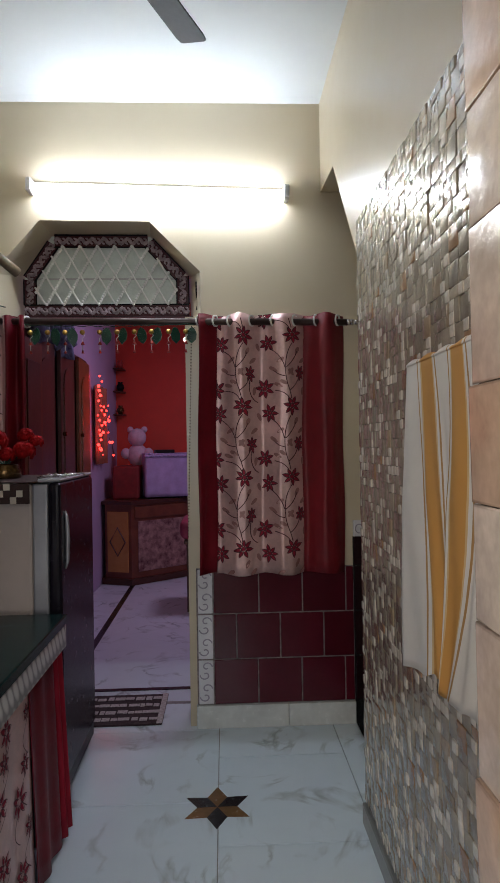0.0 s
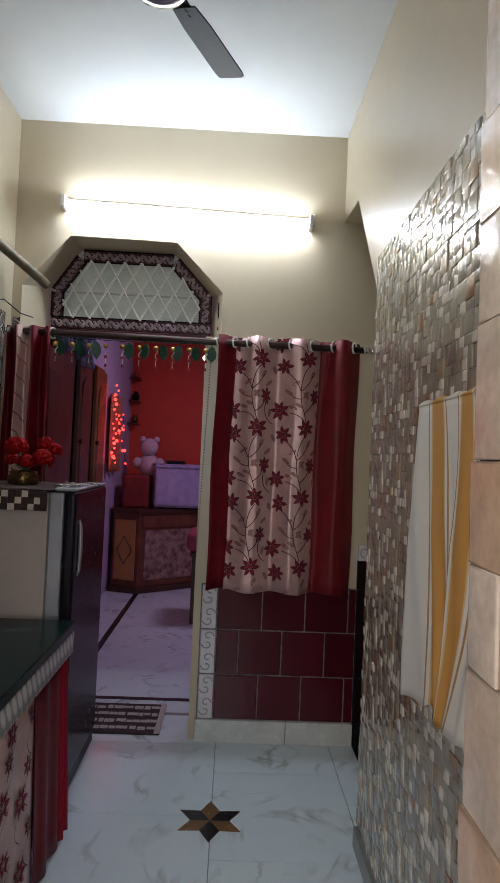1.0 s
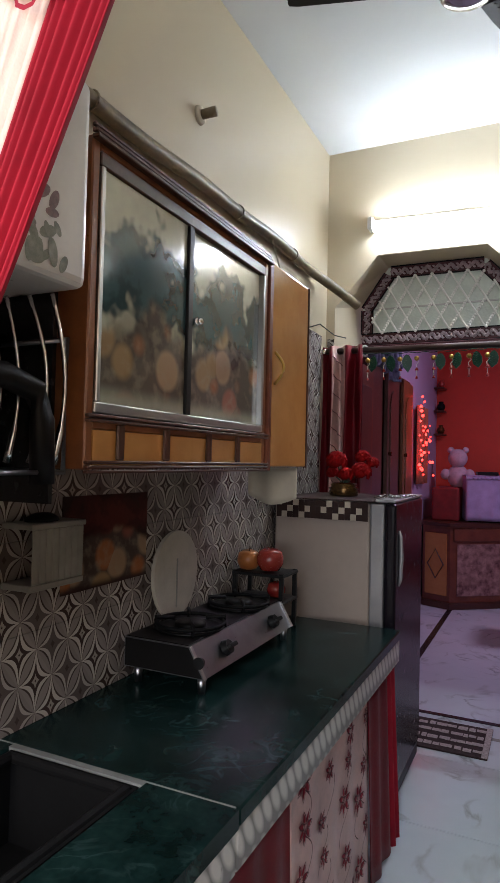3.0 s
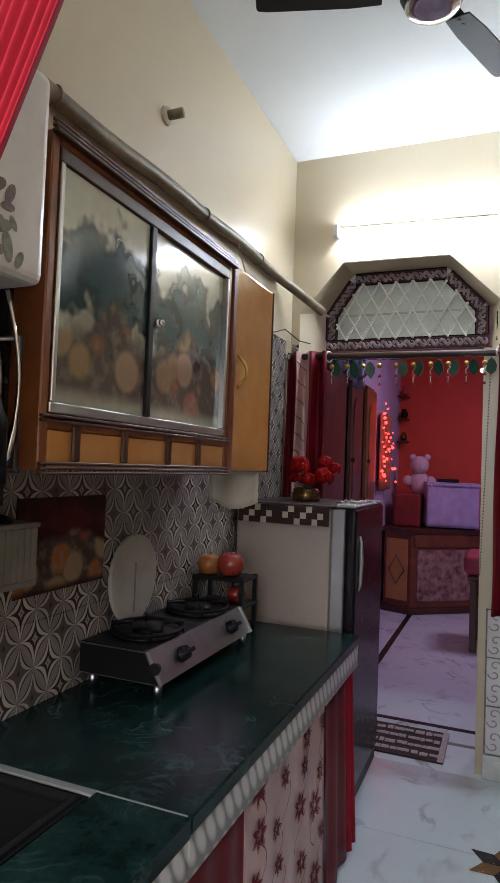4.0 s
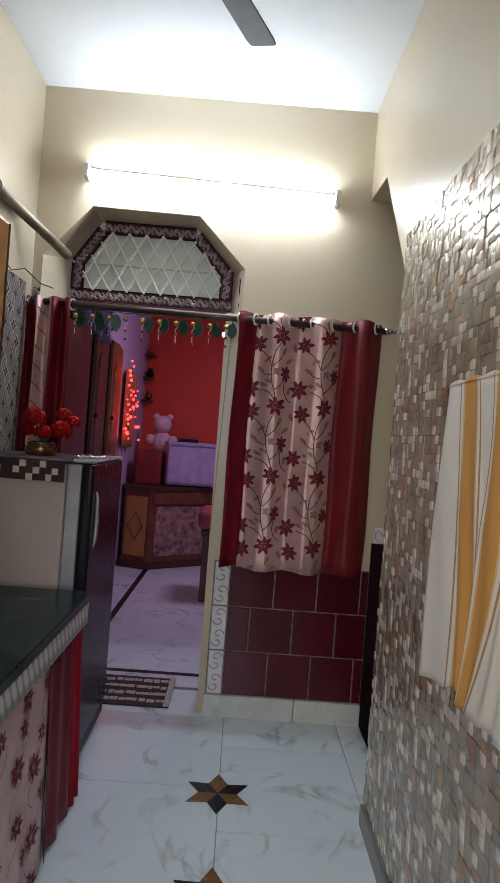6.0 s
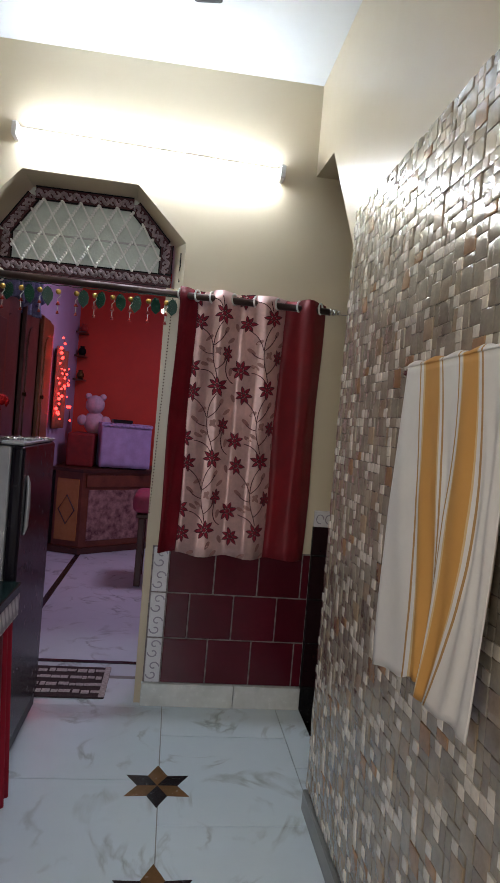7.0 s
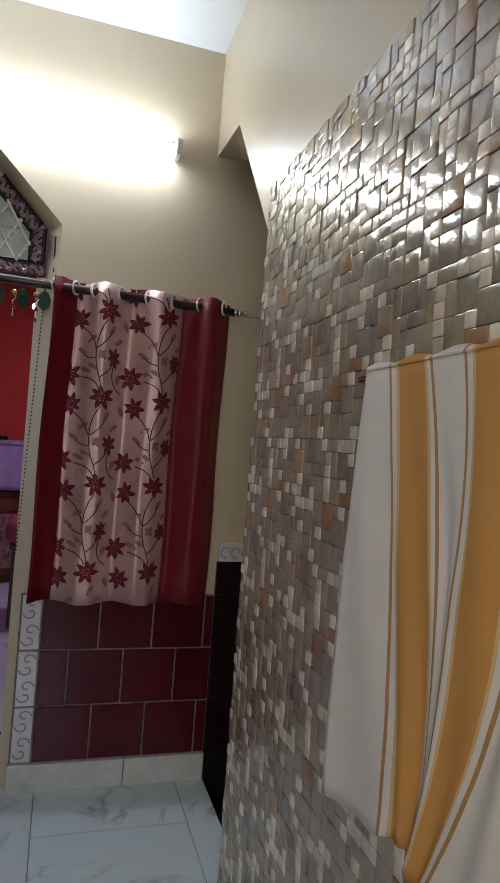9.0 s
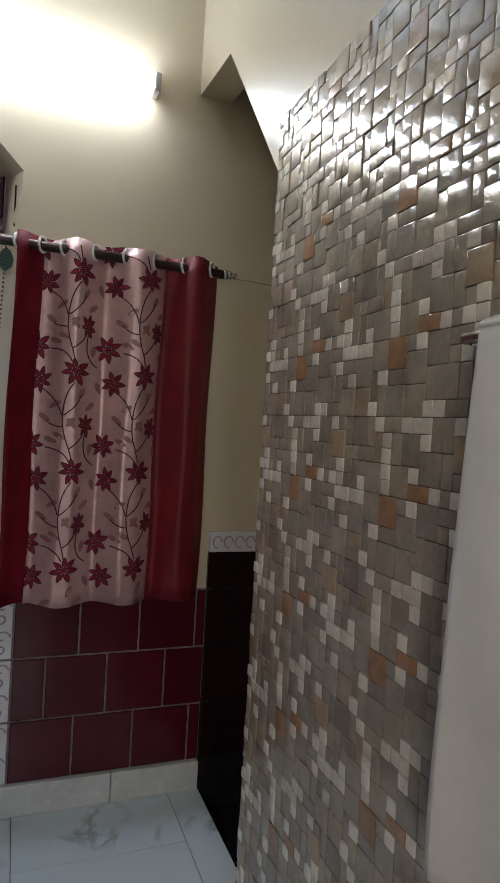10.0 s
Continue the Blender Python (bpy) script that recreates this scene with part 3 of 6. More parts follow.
# far room
solo("wall_far_room_left", B(-0.9, -0.70, FW + 0.231, 7.3, 0, CE), LILAC, "lilac painted wall of the far room", "wall", "structure")
solo("wall_far_room_end", B(-0.9, 2.4, 7.3, 7.45, 0, CE), REDWALL, "bright red painted end wall", "wall", "structure")
solo("wall_far_room_right", B(2.3, 2.45, FW + 0.231, 7.299, 0, CE), LILAC, "lilac painted wall of the far room", "wall", "structure")
bm = bmesh.new()
box(bm, -0.70, 2.3, 7.285, 7.299, 0.62, 0.72, 0.004)
solo("trim_far_room", bm, MARBLE_STEP, "pale dado strip on the red wall", "trim", "structure")

# pillar beside the kitchen entrance
pillar = solo("wall_pillar", B(0.712, RW - 0.001, -0.30, 0.378, 0, CE), CREAM, "entrance pillar clad in glossy stone-look tiles", "pillar", "structure")

# splayed plaster reveal of the transom
front = [(-0.5645, 2.0), (-0.5645, 2.205), (-0.338, 2.4615), (0.191, 2.4545), (0.4335, 2.21), (0.4335, 2.0)]
rear = [(-0.475, 2.0), (-0.475, 2.252), (-0.334, 2.4575), (0.172, 2.4525), (0.374, 2.238), (0.374, 2.0)]
bm = bmesh.new()
F = [bm.verts.new((x, FW + 0.001, z)) for x, z in front]
O = [bm.verts.new((x, FW + 0.229, z)) for x, z in front]
K = [bm.verts.new((x, FW + 0.229, z)) for x, z in rear]
for i in range(5):
    bm.faces.new((F[i], F[i + 1], K[i + 1], K[i]))
    bm.faces.new((K[i], K[i + 1], O[i + 1], O[i]))
    bm.faces.new((O[i], O[i + 1], F[i + 1], F[i]))
for i in (0, 5):
    bm.faces.new((F[i], K[i], O[i]))
solo("transom_reveal", bm, CREAM, "splayed cream plaster reveal round the transom", "reveal", "structure")

# ---- ceiling tube light ----


def tube_light():
    zl, zr, xl, xr, y = 2.590, 2.556, -0.366, 0.857, FW
    t = thing("tube_light", ((xl + xr) / 2, y, (zl + zr) / 2), "glowing white fluorescent tube on a slim white batten", "tube light")
    a, b = Vector((xl, y - 0.02, zl + 0.03)), Vector((xr, y - 0.02, zr + 0.03))
    bm = bmesh.new()
    ang = math.atan2(b.z - a.z, b.x - a.x)
    m = Matrix.Translation((a + b) / 2) @ Matrix.Rotation(-ang, 4, "Y")
    L = (b - a).length
    box(bm, -L / 2, L / 2, -0.018, 0.018, -0.008, 0.012, 0.004, m)
    part("batten", bm, WHITEPL, t)
    for s in (-1, 1):
        bm = bmesh.new()
        box(bm, s * L / 2 - 0.013, s * L / 2 + 0.013, -0.058, 0.018, -0.042, 0.022, 0.005, m)
        part("end_cap", bm, WHITEPL, t)
    bm = bmesh.new()
    cyl(bm, m @ Vector((-L / 2 + 0.012, -0.040, -0.016)), m @ Vector((L / 2 - 0.012, -0.040, -0.016)), 0.014, seg=14)
    part("tube", bm, TUBEGLOW, t, "glowing tube", True)


tube_light()


def ceiling_fan():
    c = Vector((0.232, 1.785, 2.856))
    t = thing("ceiling_fan", (c.x, c.y, CE), "dark brown three-bladed ceiling fan at rest", "ceiling fan")
    part("down_rod", cyl(bmesh.new(), (c.x, c.y, c.z + 0.06), (c.x, c.y, CE - 0.05), 0.012), WHITEPL, t, "", True)
    part("canopy", lathe(bmesh.new(), (c.x, c.y, CE - 0.085), [(0.02, 0), (0.05, 0.03), (0.06, 0.083)]), FANBROWN, t, "", True)
    motor = part("motor", lathe(bmesh.new(), (c.x, c.y, c.z - 0.05), [(0.05, 0.0), (0.085, 0.012), (0.10, 0.04), (0.10, 0.075), (0.07, 0.105), (0.02, 0.115)], 28), FANBROWN, t, "", True)
    part("trim_ring", lathe(bmesh.new(), (c.x, c.y, c.z - 0.056), [(0.05, 0), (0.078, 0.001), (0.084, 0.008), (0.05, 0.009)], 28), CHROME, motor, "chrome ring", True)
    for a in (66.5, 197, 312):
        m = Matrix.Translation(c) @ Matrix.Rotation(radians(a), 4, "Z") @ Matrix.Rotation(radians(9), 4, "X")
        bm = bmesh.new()
        prof = [(0.15, 0.042), (0.25, 0.052), (0.40, 0.054), (0.51, 0.056), (0.54, 0.052), (0.545, 0.042)]
        pts = [(x, w) for x, w in prof] + [(x, -w) for x, w in reversed(prof)]
        prism(bm, pts, "z", -0.003, 0.003)
        bmesh.ops.transform(bm, matrix=m, verts=bm.verts)
        blade = part("blade", bm, FANBROWN, t)
        bm = bmesh.new()
        box(bm, 0.07, 0.20, -0.022, 0.022, 0.0035, 0.009, 0.002)
        for x in (0.165, 0.19):
            cyl(bm, (x, 0, -0.006), (x, 0, -0.003), 0.006, seg=8)
        bmesh.ops.transform(bm, matrix=m, verts=bm.verts)
        part("blade_bracket", bm, FANBROWN, blade)


ceiling_fan()

# ---- curtains by the doorway ----
ROD_Y = 2.962


def rod():
    t = thing("curtain_rod", (0.3, FW, 1.95), "dark curtain rod with chrome ball ends on the far wall", "curtain rod")
    pl, pr = Vector((-0.585, ROD_Y, 1.962)), Vector((1.135, ROD_Y, 1.945))
    part("pole", cyl(bmesh.new(), pl, pr, 0.0165), RODMETAL, t, "dark bronze pole", True)
    for p, s in ((pl, -1), (pr, 1)):
        bm = bmesh.new()
        cyl(bm, p, p + Vector((s * 0.014, 0, 0)), 0.017)
        ball(bm, p + Vector((s * 0.026, 0, 0)), 0.017)
        cyl(bm, p + Vector((s * 0.04, 0, 0)), p + Vector((s * 0.052, 0, 0)), 0.010, 0.014)
        part("finial", bm, CHROME, t, "chrome ball finial", True)
    for x in (-0.54, 1.09):
        bm = bmesh.new()
        box(bm, x - 0.008, x + 0.008, ROD_Y + 0.012, FW, 1.942, 1.966, 0.003)
        part("bracket", bm, CHROME, t)


rod()
CT, CB = 1.985, 0.745


def curtain_depth(x):
    """The folds of the eyelet curtain, front to back: in front of the pole, then behind it."""
    return ROD_Y - 0.002 - 0.036 * math.cos((x - 0.626) * 2 * math.pi / 0.207) + 0.003 * math.sin(x * 61)


def petal_outline(r):
    """Half-open outline of a pointed petal: how far out, and how far aside."""
    out = []
    for i in range(11):
        q = 1 - abs(2 * i / 10 - 1)
        out.append((r * (0.16 + 0.84 * q), r * 0.175 * math.sin(math.pi * q ** 0.8) * (1 if i < 5 else -1)))
    return out


def right_curtain():
    t = thing("curtain", (0.78, ROD_Y, CB), "maroon and champagne floral eyelet curtain pulled aside on the rod", "curtain")

    def f(x0, x1, b0, b1, drop=0.0):
        def g(u, v):
            z = CT + (CB + drop - CT) * v
            x = x0 + (x1 - x0) * u + (b0 * (1 - u) + b1 * u) * v + 0.004 * math.sin(9 * v + 7 * u)
            sw = 1.0 - 0.15 * v + 0.25 * v * math.sin(x0 * 30 + u * 5)
            xa = x0 + (x1 - x0) * u
            small = (0.003 * math.sin(xa * 53 + 2.5 * v + math.sin(5 * v)) + 0.002 * math.sin(xa * 117 - 3 * v)) * min(1, 3 * v)
            turned = 0.026 * max(0.0, (xa - 1.06) / 0.068)
            return (x, ROD_Y + (curtain_depth(xa) - ROD_Y) * sw - 0.012 * v + small + turned, z + 0.004 * math.sin(xa * 27) * v + 0.003 * math.sin(xa * 44) * (1 - v))
        return g
    fs = f(0.425, 0.510, -0.012, -0.012, 0.01)
    part("side_panel", sheet(bmesh.new(), fs, 16, 20), MAROON, t, "plain maroon satin strip", True)
    fm = f(0.508, 0.928, -0.012, -0.014)
    middle = part("floral_panel", sheet(bmesh.new(), fm, 84, 24), CHAMPAGNE, t, "champagne satin with maroon embroidered flowers", True)
    part("side_panel", sheet(bmesh.new(), f(0.926, 1.128, -0.014, -0.012), 44, 20), MAROON_PANEL, t, "plain maroon satin panel", True)
    # embroidery follows the folds
    W, H = 0.42, CT - CB

    def on(px, py, lift=0.003):
        u, v = px / W, py / H
        p = Vector(fm(min(max(u, 0), 1), min(max(v, 0), 1)))
        p.y -= lift
        return p
    rng = random.Random(5)
    line, petal, tone = bmesh.new(), bmesh.new(), bmesh.new()

    def flower(cx, cy, r, squash=1.0, turn=0.0):
        n = 7
        for k in range(n):
            a = turn + k * 2 * math.pi / n + rng.uniform(-0.12, 0.12)
            rr = r * rng.uniform(0.88, 1.08)
            ca, sa = math.cos(a), math.sin(a)
            loop = [((d * ca - w * sa) * squash, d * sa + w * ca) for d, w in petal_outline(rr)]
            ribbon(line, [on(cx + x, cy + y) for x, y in loop], 0.0042, (0, -1, 0))
            petal.faces.new([petal.verts.new(on(cx + x * 0.95, cy + y * 0.95, 0.0022)) for x, y in loop[1:-1]])
        petal.faces.new([petal.verts.new(on(cx + r * 0.2 * math.cos(i) * squash, cy + r * 0.2 * math.sin(i), 0.0032)) for i in range(6)])

    def vine(pts, w=0.0042):
        out = []
        n = 14
        for i in range(n + 1):
            s = i / n
            a = [(1 - s) ** 2, 2 * s * (1 - s), s * s]
            out.append(on(sum(c * p[0] for c, p in zip(a, pts)), sum(c * p[1] for c, p in zip(a, pts)), 0.0028))
        ribbon(line, out, w, (0, -1, 0))

    def leaf(cx, cy, r, ang):
        ring = []
        for i in range(10):
            b = i / 10 * 2 * math.pi
            x, y = r * math.cos(b), r * 0.42 * math.sin(b) * (1 - 0.25 * math.cos(b))
            ring.append(tone.verts.new(on(cx + x * math.cos(ang) - y * math.sin(ang), cy + x * math.sin(ang) + y * math.cos(ang), 0.0016)))
        tone.faces.new(ring)
    # one drop of the print: two like sprays side by side, each with four flowers on a winding stem
    drop, side = 0.336, 0.233
    for j in range(-1, 5):
        for i in range(-1, 2):
            ox, oy = i * side, j * drop + 0.105

            def inside(p):
                return -0.005 < p[0] + ox < W + 0.005 and 0.004 < p[1] + oy < H - 0.004
            for fx, fy, r, sq, turn in ((0.128, -0.002, 0.046, 1.0, 0.2), (0.020, 0.034, 0.044, 0.85, 0.5), (0.000, -0.084, 0.048, 0.9, 0.1), (0.165, -0.158, 0.040, 0.62, 0.3)):
                if inside((fx, fy)):
                    flower(fx + ox, fy + oy, r * (1.04 if i == 0 else 0.98), sq, turn + 0.4 * i)
            for pts in (((0.128, 0.035), (0.098, 0.075), (0.094, 0.13)), ((0.094, 0.13), (0.088, 0.20), (0.112, 0.255)), ((0.112, 0.255), (0.120, 0.28), (0.124, 0.30)), ((0.024, 0.06), (0.075, 0.09), (0.090, 0.15)), ((0.045, -0.075), (0.100, -0.07), (0.116, -0.03)), ((0.165, -0.13), (0.150, -0.05), (0.20, -0.02)), ((0.096, 0.15), (0.135, 0.12), (0.150, 0.075)), ((0.092, 0.19), (0.060, 0.19), (0.040, 0.165)), ((0.115, 0.26), (0.155, 0.23), (0.160, 0.195))):
                P = [(x + ox, y + oy) for x, y in pts]
                if all(-0.004 < x < W + 0.004 and -0.004 < y < H for x, y in P):
                    vine(P)
            for x, y, a in ((0.150, 0.072, 2.0), (0.040, 0.160, 0.6), (0.070, 0.115, 2.5), (0.120, 0.175, 0.9), (0.205, 0.05, 1.2), (0.178, 0.115, 2.4), (0.060, 0.235, 0.4), (0.185, -0.075, 1.7), (0.085, -0.115, 0.5), (0.118, -0.165, 2.2)):
                if inside((x, y)):
                    leaf(x + ox, y + oy, 0.021, a)
    tagged(part("embroidery", line, EMBROID, middle), kind="stuff")
    tagged(part("petals", petal, PETALRED, middle), kind="stuff")
    tagged(part("tonal_leaves", tone, SHADOWPRINT, middle), kind="stuff")
    for x in (0.428, 0.505, 0.574, 0.678, 0.781, 0.885, 0.988, 1.092):
        bm = bmesh.new()
        c = Vector((x, ROD_Y - 0.002, 1.955))
        ring = [c + Vector((0.013 * math.cos(a * 2 * math.pi / 18), 0.017 * math.cos(a * 2 * math.pi / 18), 0.025 * math.sin(a * 2 * math.pi / 18))) for a in range(18)]
        sweep(bm, ring, 0.0048, 6, True)
        part("eyelet", bm, WHITEPL, t, "pale eyelet ring", True)


right_curtain()


def left_curtain():
    t = thing("curtain", (-0.5, ROD_Y, CB), "bunched maroon and champagne curtain hanging behind the fridge", "curtain")

    def f(x0, x1):
        def g(u, v):
            x = x0 + (x1 - x0) * u
            return (x + 0.004 * math.sin(8 * v + u * 6), ROD_Y - 0.012 + 0.024 * math.sin(x * 2 * math.pi / 0.075), 1.985 + (0.76 - 1.985) * v)
        return g
    part("side_panel", sheet(bmesh.new(), f(-0.600, -0.545), 10, 12), MAROON, t, "plain maroon satin", True)
    mid = part("floral_panel", sheet(bmesh.new(), f(-0.546, -0.478), 14, 12), CHAMPAGNE, t, "champagne satin fold", True)
    bm = bmesh.new()
    rng = random.Random(3)
    for i in range(13):
        z = 1.93 - i * 0.09
        pts = [(-0.538 + 0.05 * s + 0.006 * math.sin(9 * s + i), ROD_Y - 0.042, z - 0.05 * s) for s in (0, 0.25, 0.5, 0.75, 1)]
        ribbon(bm, pts, 0.004, (0, -1, 0))
    tagged(part("embroidery", bm, EMBROID, mid), kind="stuff")
    part("side_panel", sheet(bmesh.new(), f(-0.479, -0.385), 22, 12), MAROON, t, "plain maroon satin", True)
    bm = bmesh.new()
    ring = [Vector((-0.382 + 0.012 * math.cos(a * 0.349), ROD_Y + 0.02 * math.cos(a * 0.349), 1.957 + 0.026 * math.sin(a * 0.349))) for a in range(18)]
    sweep(bm, ring, 0.0048, 6, True)
    part("eyelet", bm, WHITEPL, t, "pale eyelet ring", True)


left_curtain()

# ---- transom screen over the doorway ----


def transom():
    y0, y1 = 3.205, 3.235
    t = thing("transom_screen", (-0.05, 3.22, 2.03), "carved maroon transom screen with silver lattice over textured glass", "transom")
    part("glass", prism(bmesh.new(), [(-0.47, 2.035), (-0.47, 2.25), (-0.333, 2.452), (0.171, 2.45), (0.37, 2.236), (0.37, 2.035)], "y", 3.236, 3.242), PANE, t, "greenish textured glass")
    b = 0.062
    segs = [((-0.47, 2.062), (0.37, 2.062)), ((0.338, 2.094), (0.338, 2.24)), ((0.33, 2.235), (0.165, 2.412)), ((-0.315, 2.421), (0.16, 2.419)), ((-0.445, 2.225), (-0.322, 2.405)), ((-0.44, 2.094), (-0.44, 2.225))]
    for (xa, za), (xb, zb) in segs:
        bm = bmesh.new()
        d = Vector((xb - xa, 0, zb - za))
        ang = math.atan2(d.z, d.x)
        m = Matrix.Translation(((xa + xb) / 2, (y0 + y1) / 2, (za + zb) / 2)) @ Matrix.Rotation(-ang, 4, "Y")
        L = d.length
        box(bm, -L / 2, L / 2, -0.004, 0.012, -b / 2, b / 2, 0.003, m)
        rail = part("carved_rail", bm, SCROLL, t, "dark carved scroll rail")
        bm = bmesh.new()
        n = max(1, round(L / 0.062))
        for i in range(n):
            cx = -L / 2 + (i + 0.5) * L / n
            for s in (1, -1):
                P = []
                for k in range(16):
                    a = k / 15 * 3.6 * math.pi / 2
                    r = 0.020 * (1 - 0.75 * k / 15)
                    P.append(m @ Vector((cx + s * (0.013 + r * math.cos(a + 2.6)), -0.006, s * (r * math.sin(a + 2.6) + 0.006))))
                sweep(bm, P, [0.0075 * (1 - 0.4 * k / 15) for k in range(16)], 6)
            sweep(bm, [m @ Vector((cx - L / n / 2 + L / n * q / 8, -0.005, 0.018 * math.sin(q / 8 * 2 * math.pi))) for q in range(9)], 0.0055, 6)
        tagged(part("scroll", bm, SCROLLHI, rail, "silvered scroll relief", True), kind="stuff")
        for s in (-1, 1):
            part("bead", B(-L / 2, L / 2, -0.008, -0.0045, s * b / 2 - 0.003, s * b / 2 + 0.003, 0, m=m), IRON, rail)
    # slanting silver bars, plain one way and beaded the other
    zlo, zhi = 2.094, 2.388

    def inside(x, z):
        return -0.41 < x < 0.31 and z - 2.22 < (x + 0.41) * 1.45 and z - 2.22 < (0.31 - x) * 1.08
    for i in range(-2, 11):
        x0 = -0.53 + i * 0.088
        for s, nm in ((1, "lattice_bar"), (-1, "beaded_bar")):
            pts = []
            for k in range(25):
                z = zlo + (zhi - zlo) * k / 24
                x = x0 + (0.17 - 0.17 * k / 24 if s > 0 else 0.17 * k / 24)
                if inside(x, z):
                    pts.append((x, 3.200 - 0.003 * s, z))
            if len(pts) > 4:
                bm = bmesh.new()
                if s > 0:
                    sweep(bm, pts, 0.0056, 6)
                else:
                    for p in pts:
                        ball(bm, p, 0.0086, seg=6)
                part(nm, bm, LATTICE, t, "", True)
    bm = bmesh.new()
    box(bm, -0.55, 0.42, 3.20, 3.25, 1.995, 2.029, 0.004)
    part("lintel_bar", bm, SCROLL, t, "dark lintel bar")
    bm = bmesh.new()
    box(bm, -0.41, 0.31, 3.232, 3.2355, 2.225, 2.235, 0.001)
    part("middle_bar", bm, ALUM, t)
    # fine metal scroll beside the reveal
    bm = bmesh.new()
    P = [(0.412, 3.10 + 0.03 * math.sin(q * 0.5), 2.04 + 0.012 * q) for q in range(12)]
    sweep(bm, P, 0.003, 6)
    part("reveal_scroll", bm, IRON, t)


transom()


def garland():
    t = thing("door_garland", (-0.02, ROD_Y, 1.93), "festive doorway garland of green leaves, gold beads and red bells", "garland")
    x0, x1, n = -0.40, 0.405, 10
    cord = [(x0 + (x1 - x0) * i / 40, ROD_Y - 0.014, 1.940 - 0.008 * math.sin(i / 40 * math.pi) + 0.003 * math.sin(i * 1.7)) for i in range(41)]
    part("cord", sweep(bmesh.new(), cord, 0.0022, 6), LEAFGREEN, t, "thin green cord", True)
    rng = random.Random(8)
    for i in range(n):
        x = x0 + (x1 - x0) * (i + 0.5) / n
        if i != 3:
            bm = bmesh.new()
            h = rng.uniform(0.078, 0.092)
            a = rng.uniform(-0.15, 0.15)
            prof = [(0, 0), (0.015, -0.012), (0.024, -0.034), (0.021, -0.060), (0, -h)]
            pts = prof + [(-px, pz) for px, pz in reversed(prof[1:-1])]
            prism(bm, pts, "y", -0.002, 0.002)
            for q in range(1, 7):
                for s in (-1, 1):
                    sweep(bm, [(0, -0.003, -q * 0.011), (s * 0.016, -0.003, -q * 0.011 + 0.007)], 0.0011, 5)
            m = Matrix.Translation((x + 0.03, ROD_Y - 0.018, 1.925)) @ Matrix.Rotation(a, 4, "Y") @ Matrix.Rotation(rng.uniform(-0.5, 0.5), 4, "Z")
            bmesh.ops.transform(bm, matrix=m, verts=bm.verts)
            part("leaf", bm, LEAFGREEN, t, "glossy green plastic leaf")
        bm = bmesh.new()
        ball(bm, (x, ROD_Y - 0.024, 1.902), 0.0125, seg=10)
        part("gold_bead", bm, GOLD, t, "gold bead", True)
        bm = bmesh.new()
        z = 1.90
        zig = [(x, ROD_Y - 0.018, z), (x + 0.009, ROD_Y - 0.018, z - 0.014), (x - 0.003, ROD_Y - 0.018, z - 0.028), (x, ROD_Y - 0.018, z - 0.05), (x, ROD_Y - 0.018, z - 0.085)]
        sweep(bm, zig, 0.0018, 5)
        part("pendant_wire", bm, LATTICE, t)
        for dz, r in ((0.048, 0.010), (0.088, 0.0075)):
            bm = bmesh.new()
            cyl(bm, (x, ROD_Y - 0.018, z - dz - 0.008), (x, ROD_Y - 0.018, z - dz + 0.006), r, r * 0.35, 8)
            part("bell", bm, REDBELL, t, "small red bell", True)
    bm = bmesh.new()
    for i in range(70):
        ball(bm, (0.392 - 0.030 * (i / 70), ROD_Y - 0.004 - 0.0 * i, 1.93 - i * 0.0145), 0.0035, seg=6)
    part("bead_string", bm, DARKWOOD, t, "long string of dark beads", True)


garland()
# ---- kitchen counter, left ----
CZ, CX = 0.775, -0.03


def counter():
    t = thing("kitchen_counter", (-0.3, 0.8, 0), "dark green marble kitchen counter with printed tile edge", "counter")
    bm = bmesh.new()
    box(bm, LW, CX + 0.004, 0.873, 2.215, CZ - 0.035, CZ, 0.004)
    part("worktop", bm, GREENSTONE, t, "dark green marble slab")
    bm = bmesh.new()
    # slab round the sink
    prism(bm, [(LW, -1.2), (CX + 0.004, -1.2), (CX + 0.004, 0.868), (-0.222, 0.868), (-0.222, 0.30), (-0.56, 0.30), (-0.56, 0.868), (LW, 0.868)], "z", CZ - 0.035, CZ)
    part("worktop", bm, GREENSTONE, t, "dark green marble slab round the sink")
    bm = bmesh.new()
    box(bm, LW, CX - 0.004, 0.8685, 0.8725, CZ - 0.03, CZ + 0.0006)
    box(bm, -0.56, -0.222, 0.855, 0.868, CZ - 0.03, CZ + 0.0012)
    part("joint", bm, VEIN, t, "pale cement joint")
    bm = bmesh.new()
    sweep(bm, [(-0.25, 0.32, CZ - 0.01), (-0.25, 0.84, CZ - 0.01), (-0.54, 0.84, CZ - 0.01), (-0.54, 0.32, CZ - 0.01)], 0.012, 8, True)
    box(bm, -0.55, -0.235, 0.31, 0.85, CZ - 0.20, CZ - 0.19)
    for a in ((-0.237, -0.23, 0.31, 0.855), (-0.553, -0.547, 0.31, 0.855), (-0.55, -0.235, 0.849, 0.855), (-0.55, -0.235, 0.305, 0.311)):
        box(bm, *a, CZ - 0.19, CZ - 0.004)
    part("sink", bm, SINKBLACK, t, "dark sunken sink basin")
    for y0, y1, x in ((0.873, 2.215, CX), (-1.2, 0.868, CX)):
        bm = bmesh.new()
        box(bm, x - 0.03, x, y0, y1, CZ - 0.115, CZ - 0.036, 0.003)
        part("edge_tile", bm, PETAL, t, "grey and white petal print tile edge")
    for y in (2.14, 0.88, -1.2):
        part("support", B(LW, CX - 0.09, y, y + 0.06, 0, CZ - 0.036), GREYSKIRT, t)


counter()


